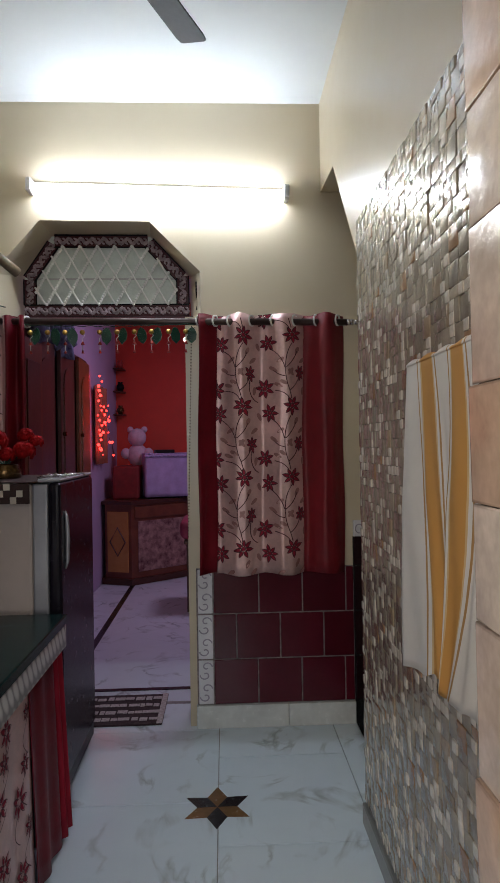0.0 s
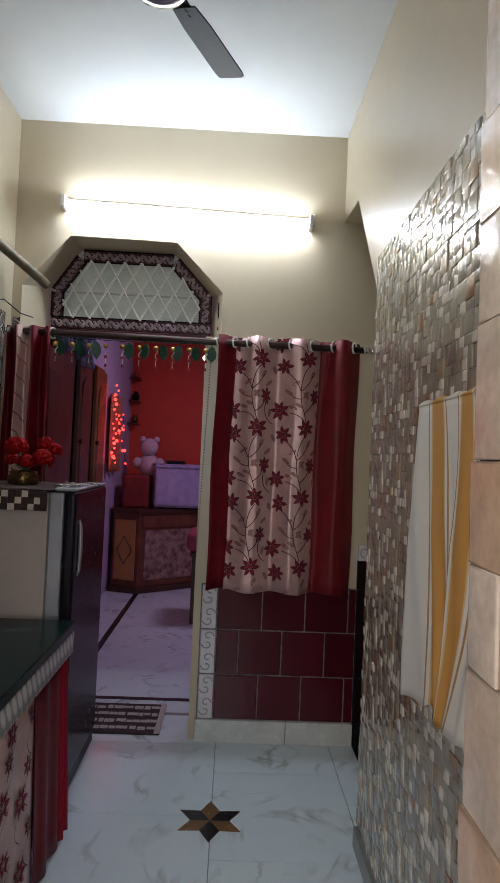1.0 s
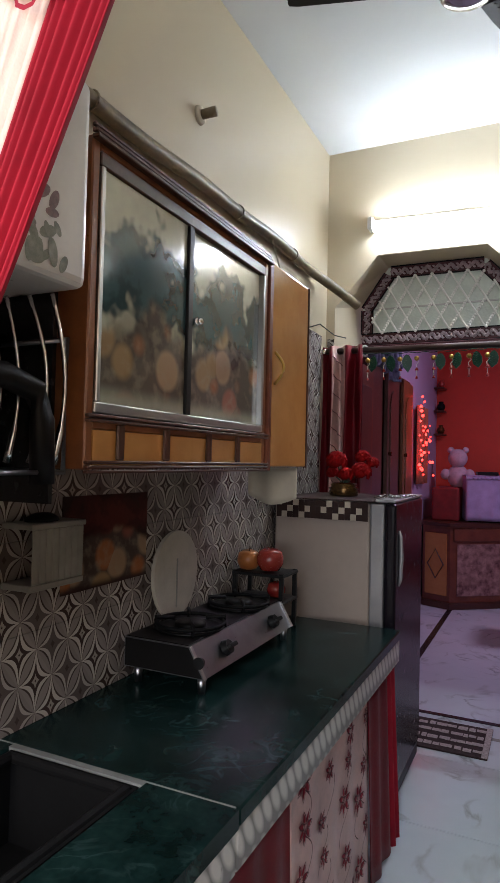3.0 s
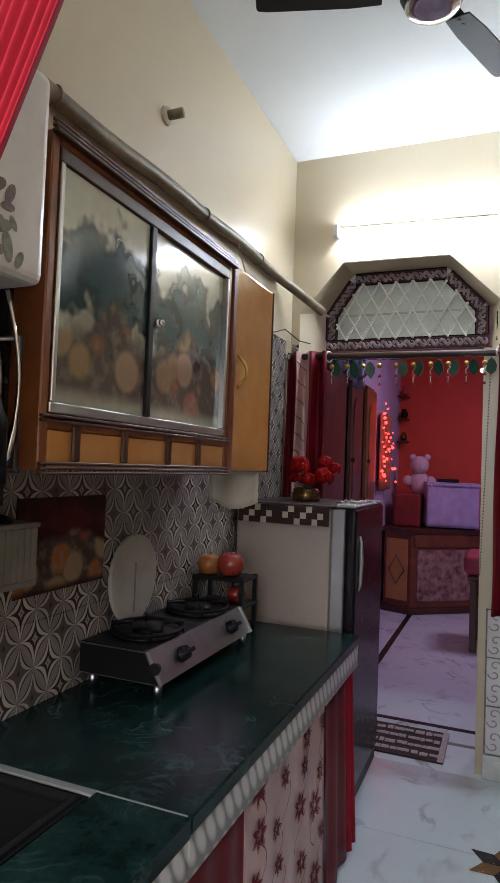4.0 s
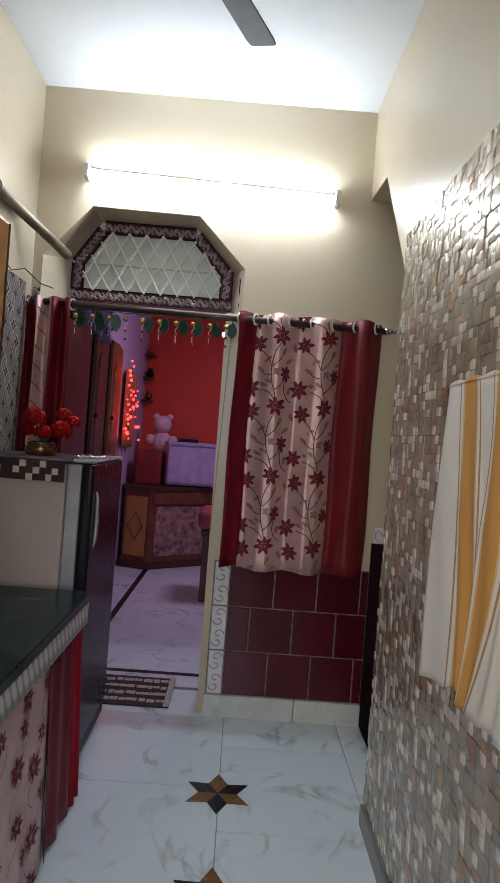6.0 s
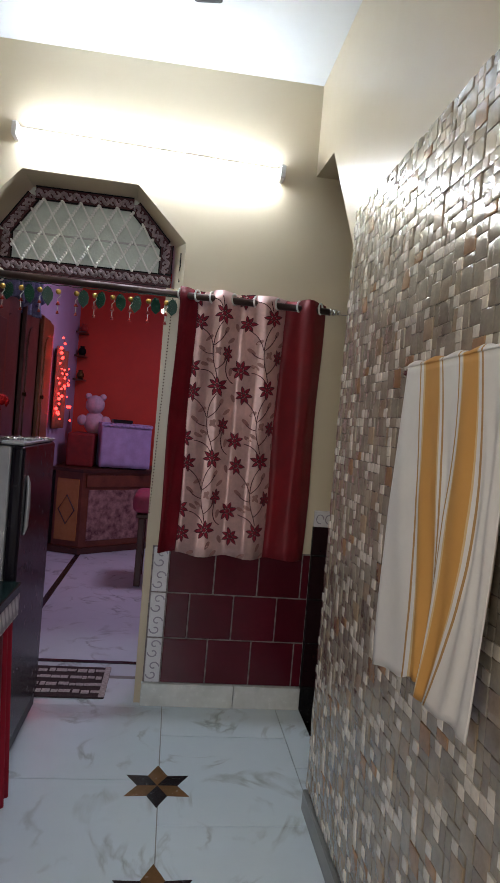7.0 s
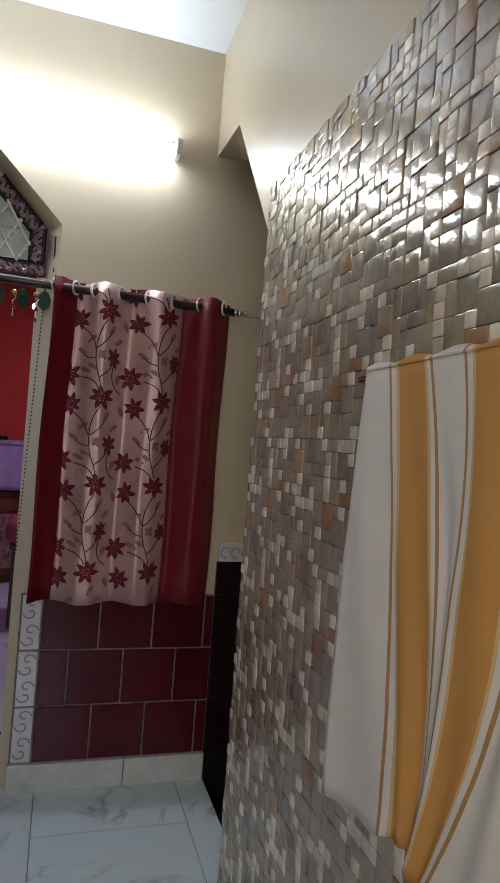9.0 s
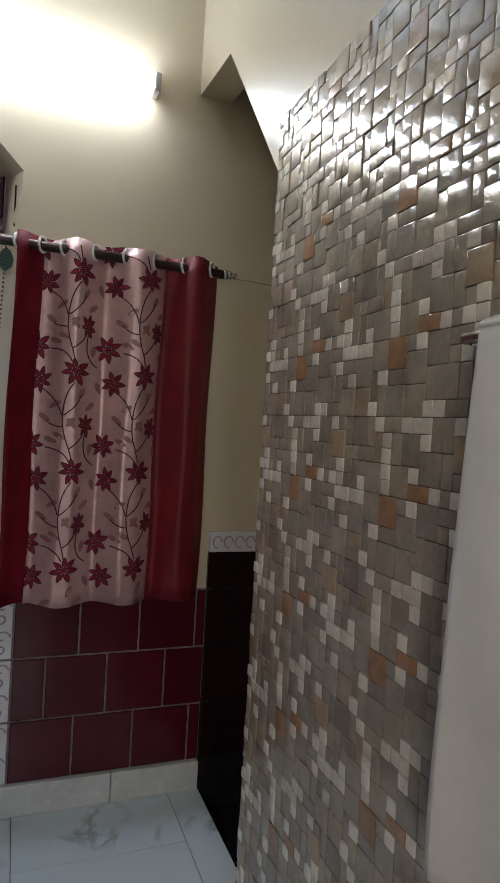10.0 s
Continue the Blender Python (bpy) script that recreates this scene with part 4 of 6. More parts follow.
def skirt():
    t = thing("counter_curtain", (CX, 1.5, 0.02), "maroon and floral curtain hung below the counter", "curtain")

    def f(y0, y1, top, amp=0.014, per=0.085):
        def g(u, v):
            y = y0 + (y1 - y0) * u
            z = top + (0.015 - top) * v
            return (CX - 0.028 + amp * (0.4 + v) * math.sin(y * 2 * math.pi / per) + 0.02 * v, y, z)
        return g
    part("plain_panel", sheet(bmesh.new(), f(0.83, 1.20, 0.672, 0.006, 0.12), 36, 10), MAROON, t, "plain maroon cloth", True)
    g = f(1.195, 1.87, 0.668, 0.004, 0.16)
    mid = part("floral_panel", sheet(bmesh.new(), g, 60, 12), CHAMPAGNE, t, "champagne cloth with maroon flowers", True)
    part("plain_panel", sheet(bmesh.new(), f(1.865, 2.13, 0.665, 0.006, 0.13), 30, 10), MAROON, t, "plain maroon cloth", True)
    part("sheer_panel", sheet(bmesh.new(), f(2.125, 2.24, 0.662, 0.011, 0.06), 24, 10), CRIMSON, t, "crimson sheer edge", True)
    part("plain_panel", sheet(bmesh.new(), f(-1.1, 0.825, 0.672), 60, 6), MAROON, t, "plain maroon cloth", True)
    line, petal = bmesh.new(), bmesh.new()
    rng = random.Random(11)

    def on(a, b, lift):
        p = Vector(g(min(max(a / 0.675, 0), 1), min(max(b / 0.65, 0), 1)))
        p.x += lift
        return p
    for i in range(4):
        for j in range(6):
            cx, cy = 0.09 + i * 0.165 + rng.uniform(-0.045, 0.045), 0.03 + j * 0.11 + (0.05 if i % 2 else 0) + rng.uniform(-0.03, 0.03)
            r = rng.uniform(0.028, 0.05)
            for k in range(7):
                a = k * 2 * math.pi / 7
                loop = [(d * math.cos(a) - w * math.sin(a), d * math.sin(a) + w * math.cos(a)) for d, w in petal_outline(r)]
                ribbon(line, [on(cx + x, cy + y, 0.004) for x, y in loop], 0.003, (1, 0, 0))
                petal.faces.new([petal.verts.new(on(cx + x * 0.9, cy + y * 0.9, 0.003)) for x, y in loop[1:-1]])
            ribbon(line, [on(cx + 0.04 * math.sin(q * 0.4 + i), cy + 0.02 + q * 0.012, 0.0035) for q in range(9)], 0.003, (1, 0, 0))
    tagged(part("embroidery", line, EMBROID, mid), kind="stuff")
    tagged(part("petals", petal, PETALRED, mid), kind="stuff")


skirt()


def fridge():
    x0, xd, x1, y0, y1, z0, z1 = LW + 0.02, -0.18, -0.075, 2.335, 2.91, 0.06, 1.228
    t = thing("refrigerator", (-0.33, 2.6, 0), "small refrigerator with beige side and dark glossy door", "refrigerator")
    part("body", B(x0, xd, y0, y1, z0, z1, 0.012, seg=2), FRIDGE_SIDE, t, "beige enamel body")
    part("door_trim", B(xd + 0.001, xd + 0.058, y0 - 0.004, y1, z0 + 0.04, z1, 0.008, seg=2), SILVER, t, "silver grey door edge")
    door = part("door", B(xd + 0.0585, x1, y0 - 0.004, y1, z0 + 0.04, z1 + 0.004, 0.016, seg=3), FRIDGE_DOOR, t, "dark glossy door")
    bm = bmesh.new()
    sweep(bm, [(x1 + 0.001, y0 + 0.06, 0.90), (x1 + 0.007, y0 + 0.062, 0.925), (x1 + 0.009, y0 + 0.065, 1.01), (x1 + 0.007, y0 + 0.062, 1.095), (x1 + 0.001, y0 + 0.06, 1.12)], [0.004, 0.007, 0.009, 0.007, 0.004], 10)
    part("handle", bm, SILVER, door, "grey recessed handle", True)
    part("plinth", B(x0 + 0.01, x1 - 0.01, y0, y1, 0.035, 0.099, 0.004), BLACKPL, t, "black plinth")
    for x in (x0 + 0.05, x1 - 0.05):
        for y in (y0 + 0.05, y1 - 0.05):
            part("foot", cyl(bmesh.new(), (x, y, 0), (x, y, 0.034), 0.02, seg=10), BLACKPL, t)
    part("top_cap", B(xd + 0.02, x1 - 0.002, y0, y1 - 0.01, z1 + 0.005, z1 + 0.018, 0.004), SILVER, t, "silver top strip")
    # checked cloth with a fringe over the top
    c = thing("fridge_cloth", (-0.4, 2.6, z1), "brown and cream checked cloth draped over the fridge top", "cloth")
    part("top_sheet", sheet(bmesh.new(), lambda u, v: (x0 + (xd + 0.02 - x0) * u, y0 - 0.02 + (y1 - y0) * v, z1 + 0.006 + 0.003 * math.sin(u * 20) * math.sin(v * 17)), 12, 10, 0.003), CHECK_D, c, "", True)
    rng = random.Random(4)
    nx, nz = 16, 3
    w = (xd + 0.0 - (x0 + 0.02)) / nx

    def drape(i, j):
        xa = x0 + 0.02 + i * w
        xb = xa + w
        za, zb = z1 + 0.004 - j * 0.025, z1 + 0.004 - (j + 1) * 0.025
        off = y0 - 0.024 - 0.005 * math.sin(i * 0.9)
        return B(xa, xb, off - 0.004, off, zb, za, 0.0008)
    for i in range(nx):
        for j in range(nz):
            lightc = (i + j) % 3 == 0 and rng.random() < 0.8
            part("check", drape(i, j), CHECK_L if lightc else CHECK_D, c)
    # pot of red flowers
    p = thing("flower_pot", (-0.375, 2.62, z1 + 0.01), "brass pot of red silk flowers on the fridge", "flower pot")
    part("pot", lathe(bmesh.new(), (-0.375, 2.62, z1 + 0.01), [(0.058, 0), (0.066, 0.006), (0.062, 0.012), (0.068, 0.018), (0.062, 0.026), (0.068, 0.034), (0.056, 0.042), (0.060, 0.052), (0.044, 0.060)], 20), BRASS, p, "banded brass pot", True)
    fl = [(-0.405, 2.60, z1 + 0.165, 0.070), (-0.295, 2.62, z1 + 0.120, 0.066), (-0.30, 2.66, z1 + 0.185, 0.050), (-0.44, 2.66, z1 + 0.11, 0.045), (-0.25, 2.64, z1 + 0.16, 0.042), (-0.36, 2.60, z1 + 0.105, 0.05)]
    for x, y, z, r in fl:
        bm = bmesh.new()
        for k in range(16):
            a, e = k * 2.4, -0.3 + 1.4 * (k / 16)
            d = Vector((math.cos(a) * math.cos(e), math.sin(a) * math.cos(e), math.sin(e)))
            q = Matrix.Translation(Vector((x, y, z)) + d * r * 0.55) @ d.to_track_quat("Z", "Y").to_matrix().to_4x4() @ Matrix.Diagonal((1, 0.8, 0.25, 1))
            bmesh.ops.create_icosphere(bm, subdivisions=1, radius=r * 0.5, matrix=q)
        stem = part("flower", bm, REDFLOWER, p, "ruffled red bloom", True)
        part("stem", cyl(bmesh.new(), (-0.375, 2.62, z1 + 0.06), (x, y, z), 0.003, seg=6), LEAFGREEN, stem)
    bm = bmesh.new()
    k = thing("key_bunch", (-0.14, 2.5, z1 + 0.02), "crumpled clear wrapper and keys on the fridge", "clutter")
    rng = random.Random(2)
    for i in range(14):
        x, y = -0.17 + 0.1 * rng.random(), 2.36 + 0.22 * rng.random()
        a = rng.random() * 6
        sweep(bm, [(x, y, z1 + 0.021), (x + 0.02 * math.cos(a), y + 0.02 * math.sin(a), z1 + 0.03), (x + 0.04 * math.cos(a), y + 0.04 * math.sin(a), z1 + 0.021)], 0.003, 5)
    tagged(part("wrapper", bm, CHROME, k, "", True), kind="stuff")


fridge()

# ---- wall cabinets ----


def glass_cabinet():
    x0, x1, y0, y1, z0, z1 = LW + 0.001, -0.30, 0.755, 1.557, 1.365, 1.985
    t = thing("wall_cabinet", ((x0 + x1) / 2, 1.16, z0), "dark wood wall cabinet with sliding fruit-print glass doors", "cabinet")
    part("side_board", B(x0, x1, y0, y0 + 0.022, z0, z1, 0.003), CABWOOD, t, "orange-brown side board")
    part("side_board", B(x0, x1, y1 - 0.022, y1, z0, z1, 0.003), CABWOOD, t, "orange-brown side board")
    part("top_board", B(x0, x1, y0 + 0.0225, y1 - 0.0225, z1 - 0.022, z1, 0.003), CABWOOD, t)
    part("shelf", B(x0, x1 - 0.002, y0 + 0.0225, y1 - 0.0225, z0 + 0.075, z0 + 0.095, 0.003), CABWOOD, t)
    part("back_board", B(x0, x0 + 0.01, y0 + 0.0225, y1 - 0.0225, z0 + 0.0955, z1 - 0.0225), CABWOOD, t)
    bm = bmesh.new()
    for i in range(3):
        box(bm, x1 + 0.001, x1 + 0.018 - i * 0.004, y0 - 0.006, y1 + 0.006, z1 - 0.012 + i * 0.011, z1 - 0.003 + i * 0.011, 0.002)
    part("cornice", bm, DARKWOOD, t, "stepped dark cornice")
    bm = bmesh.new()
    for z in (z0 + 0.088, z0 + 0.097, z0 + 0.002, z0 + 0.011, z0 - 0.007):
        box(bm, x1 + 0.001, x1 + 0.012, y0 - 0.004, y1 + 0.004, z, z + 0.006, 0.0015)
    part("reeded_moulding", bm, DARKWOOD, t, "reeded dark moulding")
    part("valance", B(x1 - 0.012, x1, y0 + 0.023, y1 - 0.023, z0 + 0.002, z0 + 0.074), GOLDWOOD, t, "golden laminate valance")
    for y in (y0 + 0.10, 1.02, 1.21, 1.37):
        part("valance_block", B(x1 + 0.0005, x1 + 0.008, y - 0.012, y + 0.012, z0 + 0.018, z0 + 0.087, 0.003), DARKWOOD, t)
    part("bottom_board", B(x0, x1 - 0.013, y0 + 0.023, y1 - 0.023, z0 + 0.004, z0 + 0.016), DARKWOOD, t)
    # upper track in dark wood: the shade below the top put into its colour
    for z, h, mt in ((z0 + 0.106, 0.02, ALUM), (z1 - 0.05, 0.027, DARKWOOD)):
        part("track", B(x1 - 0.02, x1 + 0.002, y0 + 0.023, y1 - 0.023, z, z + h, 0.002), mt, t, "sliding door track")
    for y in (y0 + 0.024, y1 - 0.036):
        part("side_channel", B(x1 - 0.02, x1 + 0.004, y, y + 0.012, z0 + 0.127, z1 - 0.051, 0.002), ALUM, t)
    ym = 1.11
    za, zb = z0 + 0.127, z1 - 0.051
    p1 = part("glass_door", B(x1 - 0.010, x1 - 0.005, y0 + 0.037, ym + 0.02, za, zb), fruit_mat("fruit_print_glass", y0 + 0.037, ym, za, zb, 0.0), t, "frosted glass printed with fruit")
    p2 = part("glass_door", B(x1 - 0.017, x1 - 0.012, ym - 0.02, y1 - 0.037, za, zb), fruit_mat("fruit_print_glass", ym, y1 - 0.037, za, zb, 3.0), t, "frosted glass printed with fruit")
    part("meeting_stile", B(x1 - 0.011, x1 + 0.003, ym - 0.010, ym + 0.012, za, zb, 0.002), BLACKPL, p1, "dark meeting strip")
    bm = bmesh.new()
    cyl(bm, (x1 - 0.012, ym + 0.035, za + 0.225), (x1 + 0.006, ym + 0.035, za + 0.225), 0.009)
    ball(bm, (x1 + 0.008, ym + 0.035, za + 0.225), 0.009)
    part("lock", bm, CHROME, p2, "small chrome lock", True)


glass_cabinet()


def tall_cabinet():
    x0, x1, y0, y1, z0, z1 = LW + 0.001, -0.318, 1.566, 1.905, 1.368, 1.99
    t = thing("wall_cabinet", ((x0 + x1) / 2, 1.73, z0), "narrow wall cabinet with golden laminate door", "cabinet")
    part("body", B(x0, x1, y0, y1, z0, z1, 0.003), DARKWOOD, t, "dark wood body")
    part("side_post", B(x1 + 0.001, x1 + 0.024, y0 - 0.004, y0 + 0.024, z0 - 0.01, z1, 0.003), REDWOOD, t, "red-brown post")
    d = part("door", B(x1 + 0.001, x1 + 0.018, y0 + 0.028, y1 + 0.004, z0 + 0.002, z1 + 0.004, 0.006, seg=2), GOLDWOOD, t, "golden laminate door with dark edge")
    bm = bmesh.new()
    box(bm, x1 + 0.002, x1 + 0.021, y1 + 0.0045, y1 + 0.009, z0, z1 + 0.005, 0.001)
    part("edge_strip", bm, DARKWOOD, d)
    bm = bmesh.new()
    P = [(x1 + 0.018 + 0.03 * math.sin(q / 10 * math.pi), y0 + 0.055, z0 + 0.255 + 0.1 * q / 10) for q in range(11)]
    sweep(bm, P, 0.005, 8)
    part("handle", bm, GOLD, d, "brass bow handle", True)


tall_cabinet()


def stove():
    t = thing("gas_stove", (-0.45, 1.59, CZ), "two-burner stainless steel gas stove on the counter", "stove")
    x0, x1, y0, y1 = -0.585, -0.335, 1.285, 1.90
    z0, z1 = CZ + 0.045, CZ + 0.125
    bm = bmesh.new()
    prism(bm, [(x0, z0), (x1 + 0.0, z0), (x1 - 0.045, z1), (x0, z1)], "y", y0, y1)
    part("body", bm, STEEL, t, "brushed steel body with sloping front")
    part("top_plate", B(x0 + 0.002, x1 - 0.05, y0 + 0.002, y1 - 0.002, z1 + 0.0003, z1 + 0.0025, 0.0008), DARKSTEEL, t, "near-black top plate")
    # thin near-black sheet over the near end of the steel body
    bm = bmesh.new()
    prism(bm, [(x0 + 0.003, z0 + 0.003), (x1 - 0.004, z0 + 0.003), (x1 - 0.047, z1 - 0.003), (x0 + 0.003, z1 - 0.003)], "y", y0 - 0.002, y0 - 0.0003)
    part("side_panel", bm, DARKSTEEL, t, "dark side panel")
    for ya, yb in ((y0 - 0.003, y0 + 0.009), (y1 - 0.009, y1 + 0.003)):
        bm = bmesh.new()
        prism(bm, [(x1 + 0.001, z0 + 0.001), (x1 + 0.004, z0 + 0.001), (x1 - 0.041, z1 - 0.001), (x1 - 0.044, z1 - 0.001)], "y", ya, yb)
        part("front_edge", bm, ALUM, t, "bright front edge")
    for x in (x0 + 0.03, x1 - 0.02):
        for y in (y0 + 0.025, y1 - 0.025):
            part("leg", cyl(bmesh.new(), (x, y, CZ), (x, y, z0), 0.010, 0.013, 10), STEEL, t, "", True)
    nrm = Vector((0.08, 0, 0.045)).normalized()
    for y in (1.44, 1.77):
        c = Vector((x1 - 0.020, y, (z0 + z1) / 2))
        bm = bmesh.new()
        cyl(bm, c, c + nrm * 0.018, 0.022, 0.019, 18)
        k = part("knob", bm, BLACKPL, t, "black control knob")
        bm = bmesh.new()
        m = Matrix.Translation(c + nrm * 0.026) @ nrm.to_track_quat("Z", "Y").to_matrix().to_4x4()
        box(bm, -0.02, 0.02, -0.006, 0.006, -0.008, 0.008, 0.002, m)
        part("grip", bm, BLACKPL, k)
    for y in (1.44, 1.755):
        cx = -0.47
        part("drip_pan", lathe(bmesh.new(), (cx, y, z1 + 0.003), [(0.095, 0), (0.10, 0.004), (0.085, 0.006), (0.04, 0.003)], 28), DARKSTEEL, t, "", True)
        part("burner", lathe(bmesh.new(), (cx, y, z1 + 0.003), [(0.045, 0), (0.045, 0.016), (0.034, 0.022), (0.012, 0.022)], 24), DARKSTEEL, t, "dull near-black burner", True)
        bm = bmesh.new()
        ring = [(cx + 0.098 * math.cos(a * math.pi / 16), y + 0.098 * math.sin(a * math.pi / 16), z1 + 0.020) for a in range(32)]
        sweep(bm, ring, 0.006, 6, True)
        for k in range(4):
            a = k * math.pi / 2 + 0.6
            ca, sa = math.cos(a), math.sin(a)
            sweep(bm, [(cx + 0.10 * ca, y + 0.10 * sa, z1 + 0.002), (cx + 0.10 * ca, y + 0.10 * sa, z1 + 0.034), (cx + 0.045 * ca, y + 0.045 * sa, z1 + 0.032)], 0.006, 6)
        part("pan_support", bm, IRON, t, "black iron pan support", True)
    bm = bmesh.new()
    cyl(bm, (x1 - 0.01, y0 - 0.012, z0 + 0.045), (x1 - 0.01, y0 + 0.002, z0 + 0.045), 0.016, 0.012, 12)
    part("gas_inlet", bm, BLACKPL, t)


stove()


def counter_clutter():
    # chopping board against the wall
    b = thing("chopping_board", (-0.58, 1.53, CZ), "pale oval chopping board leaning on the tiled wall", "chopping board")
    bm = bmesh.new()
    pts = []
    for i in range(30):
        a = i / 30 * 2 * math.pi
        pts.append((1.535 + 0.125 * math.cos(a), 1.04 + 0.125 * math.sin(a) * (1.0 if math.sin(a) > 0 else 1.15)))
    prism(bm, pts, "x", -0.004, 0.008)
    box(bm, -0.004, 0.008, 1.51, 1.56, CZ + 0.09, 0.91, 0.002)
    m = Matrix.Translation((-0.586, 0, 0)) @ Matrix.Rotation(radians(0), 4, "Y")
    bmesh.ops.transform(bm, matrix=m, verts=bm.verts)
    part("board", bm, BOARD, b)
    bm = bmesh.new()
    box(bm, -0.577, -0.574, 1.53, 1.534, 0.93, 1.08)
    part("groove", bm, GREYSKIRT, b)
    # picture on the tiles
    p = thing("fruit_poster", (LW + 0.01, 1.22, 1.05), "dark fruit picture sticker on the tiled wall", "poster")
    part("sheet", B(LW + 0.0105, LW + 0.013, 1.04, 1.395, 1.05, 1.29, 0), fruit_mat("fruit_poster_print", 1.04, 1.395, 1.05, 1.29, 7.3, (0.03, 0.010, 0.007), 0.66, (0.05, 0.010, 0.008), 0.0), p, "dark print of red and yellow fruit")
    # small dark stand with bowls of fruit
    s = thing("fruit_stand", (-0.5, 2.00, CZ), "small dark two-tier stand beside the fridge", "stand")
    for z in (CZ + 0.10, CZ + 0.195):
        part("shelf", B(-0.590, -0.385, 1.935, 2.085, z, z + 0.012, 0.003), BLACKPL, s)
    for x in (-0.58, -0.395):
        for y in (1.945, 2.075):
            part("post", B(x - 0.008, x + 0.008, y - 0.008, y + 0.008, CZ, CZ + 0.21, 0.002), BLACKPL, s)
    for x, y, z, r, mt, lab in ((-0.545, 1.985, CZ + 0.207, 0.043, ORANGE, "orange-red apple on the stand"), (-0.462, 1.995, CZ + 0.207, 0.050, APPLE, "shiny red apple on the stand"), (-0.44, 2.005, CZ + 0.112, 0.034, APPLE, "red apple on the lower shelf")):
        a = thing("apple", (x, y, z), lab, "apple", "apples on the stand")
        prof = [(0.25 * r, 0.02 * r), (0.7 * r, 0.12 * r), (0.98 * r, 0.6 * r), (1.0 * r, 1.0 * r), (0.85 * r, 1.45 * r), (0.5 * r, 1.68 * r), (0.15 * r, 1.55 * r)]
        part("flesh", lathe(bmesh.new(), (x, y, z), prof, 20), mt, a, "", True)
        part("stalk", cyl(bmesh.new(), (x, y, z + 1.5 * r), (x + 0.004, y, z + 1.9 * r), 0.0022, seg=6), DARKWOOD, a)
    # folded paper hung under the narrow cabinet
    h = thing("hanging_cloth", (-0.45, 1.86, 1.25), "cream cloth hanging below the narrow cabinet", "cloth")
    part("fold", sheet(bmesh.new(), lambda u, v: (-0.50 + 0.18 * u, 1.87 + 0.01 * math.sin(u * 9), 1.367 - (0.10 + 0.03 * math.sin(u * 3)) * v), 12, 6, 0.004), PAPER, h, "", True)
    g = thing("calendar_card", (-0.60, 2.24, 1.24), "pale blue card hanging by the fridge", "card")
    part("card", B(LW + 0.011, LW + 0.014, 2.20, 2.30, 1.22, 1.36, 0.001), WHITEPL, g)
    # wall basket near the sink
    k = thing("wall_basket", (-0.56, 0.93, 1.10), "white slotted plastic basket on the tiled wall", "basket")
    for i in range(8):
        y = 0.86 + i * 0.02
        part("slat", B(-0.520, -0.516, y, y + 0.0185, 1.115, 1.23, 0.001), GREYPL, k)
    bm = bmesh.new()
    box(bm, LW + 0.012, -0.514, 0.855, 1.02, 1.10, 1.114, 0.002)
    box(bm, LW + 0.012, -0.512, 0.852, 1.023, 1.231, 1.243, 0.002)
    part("rim", bm, GREYPL, k)
    part("scourer", ball(bmesh.new(), (-0.56, 0.93, 1.245), 0.03, 1.0, 1.5, 0.6), IRON, k, "black scourer", True)


counter_clutter()


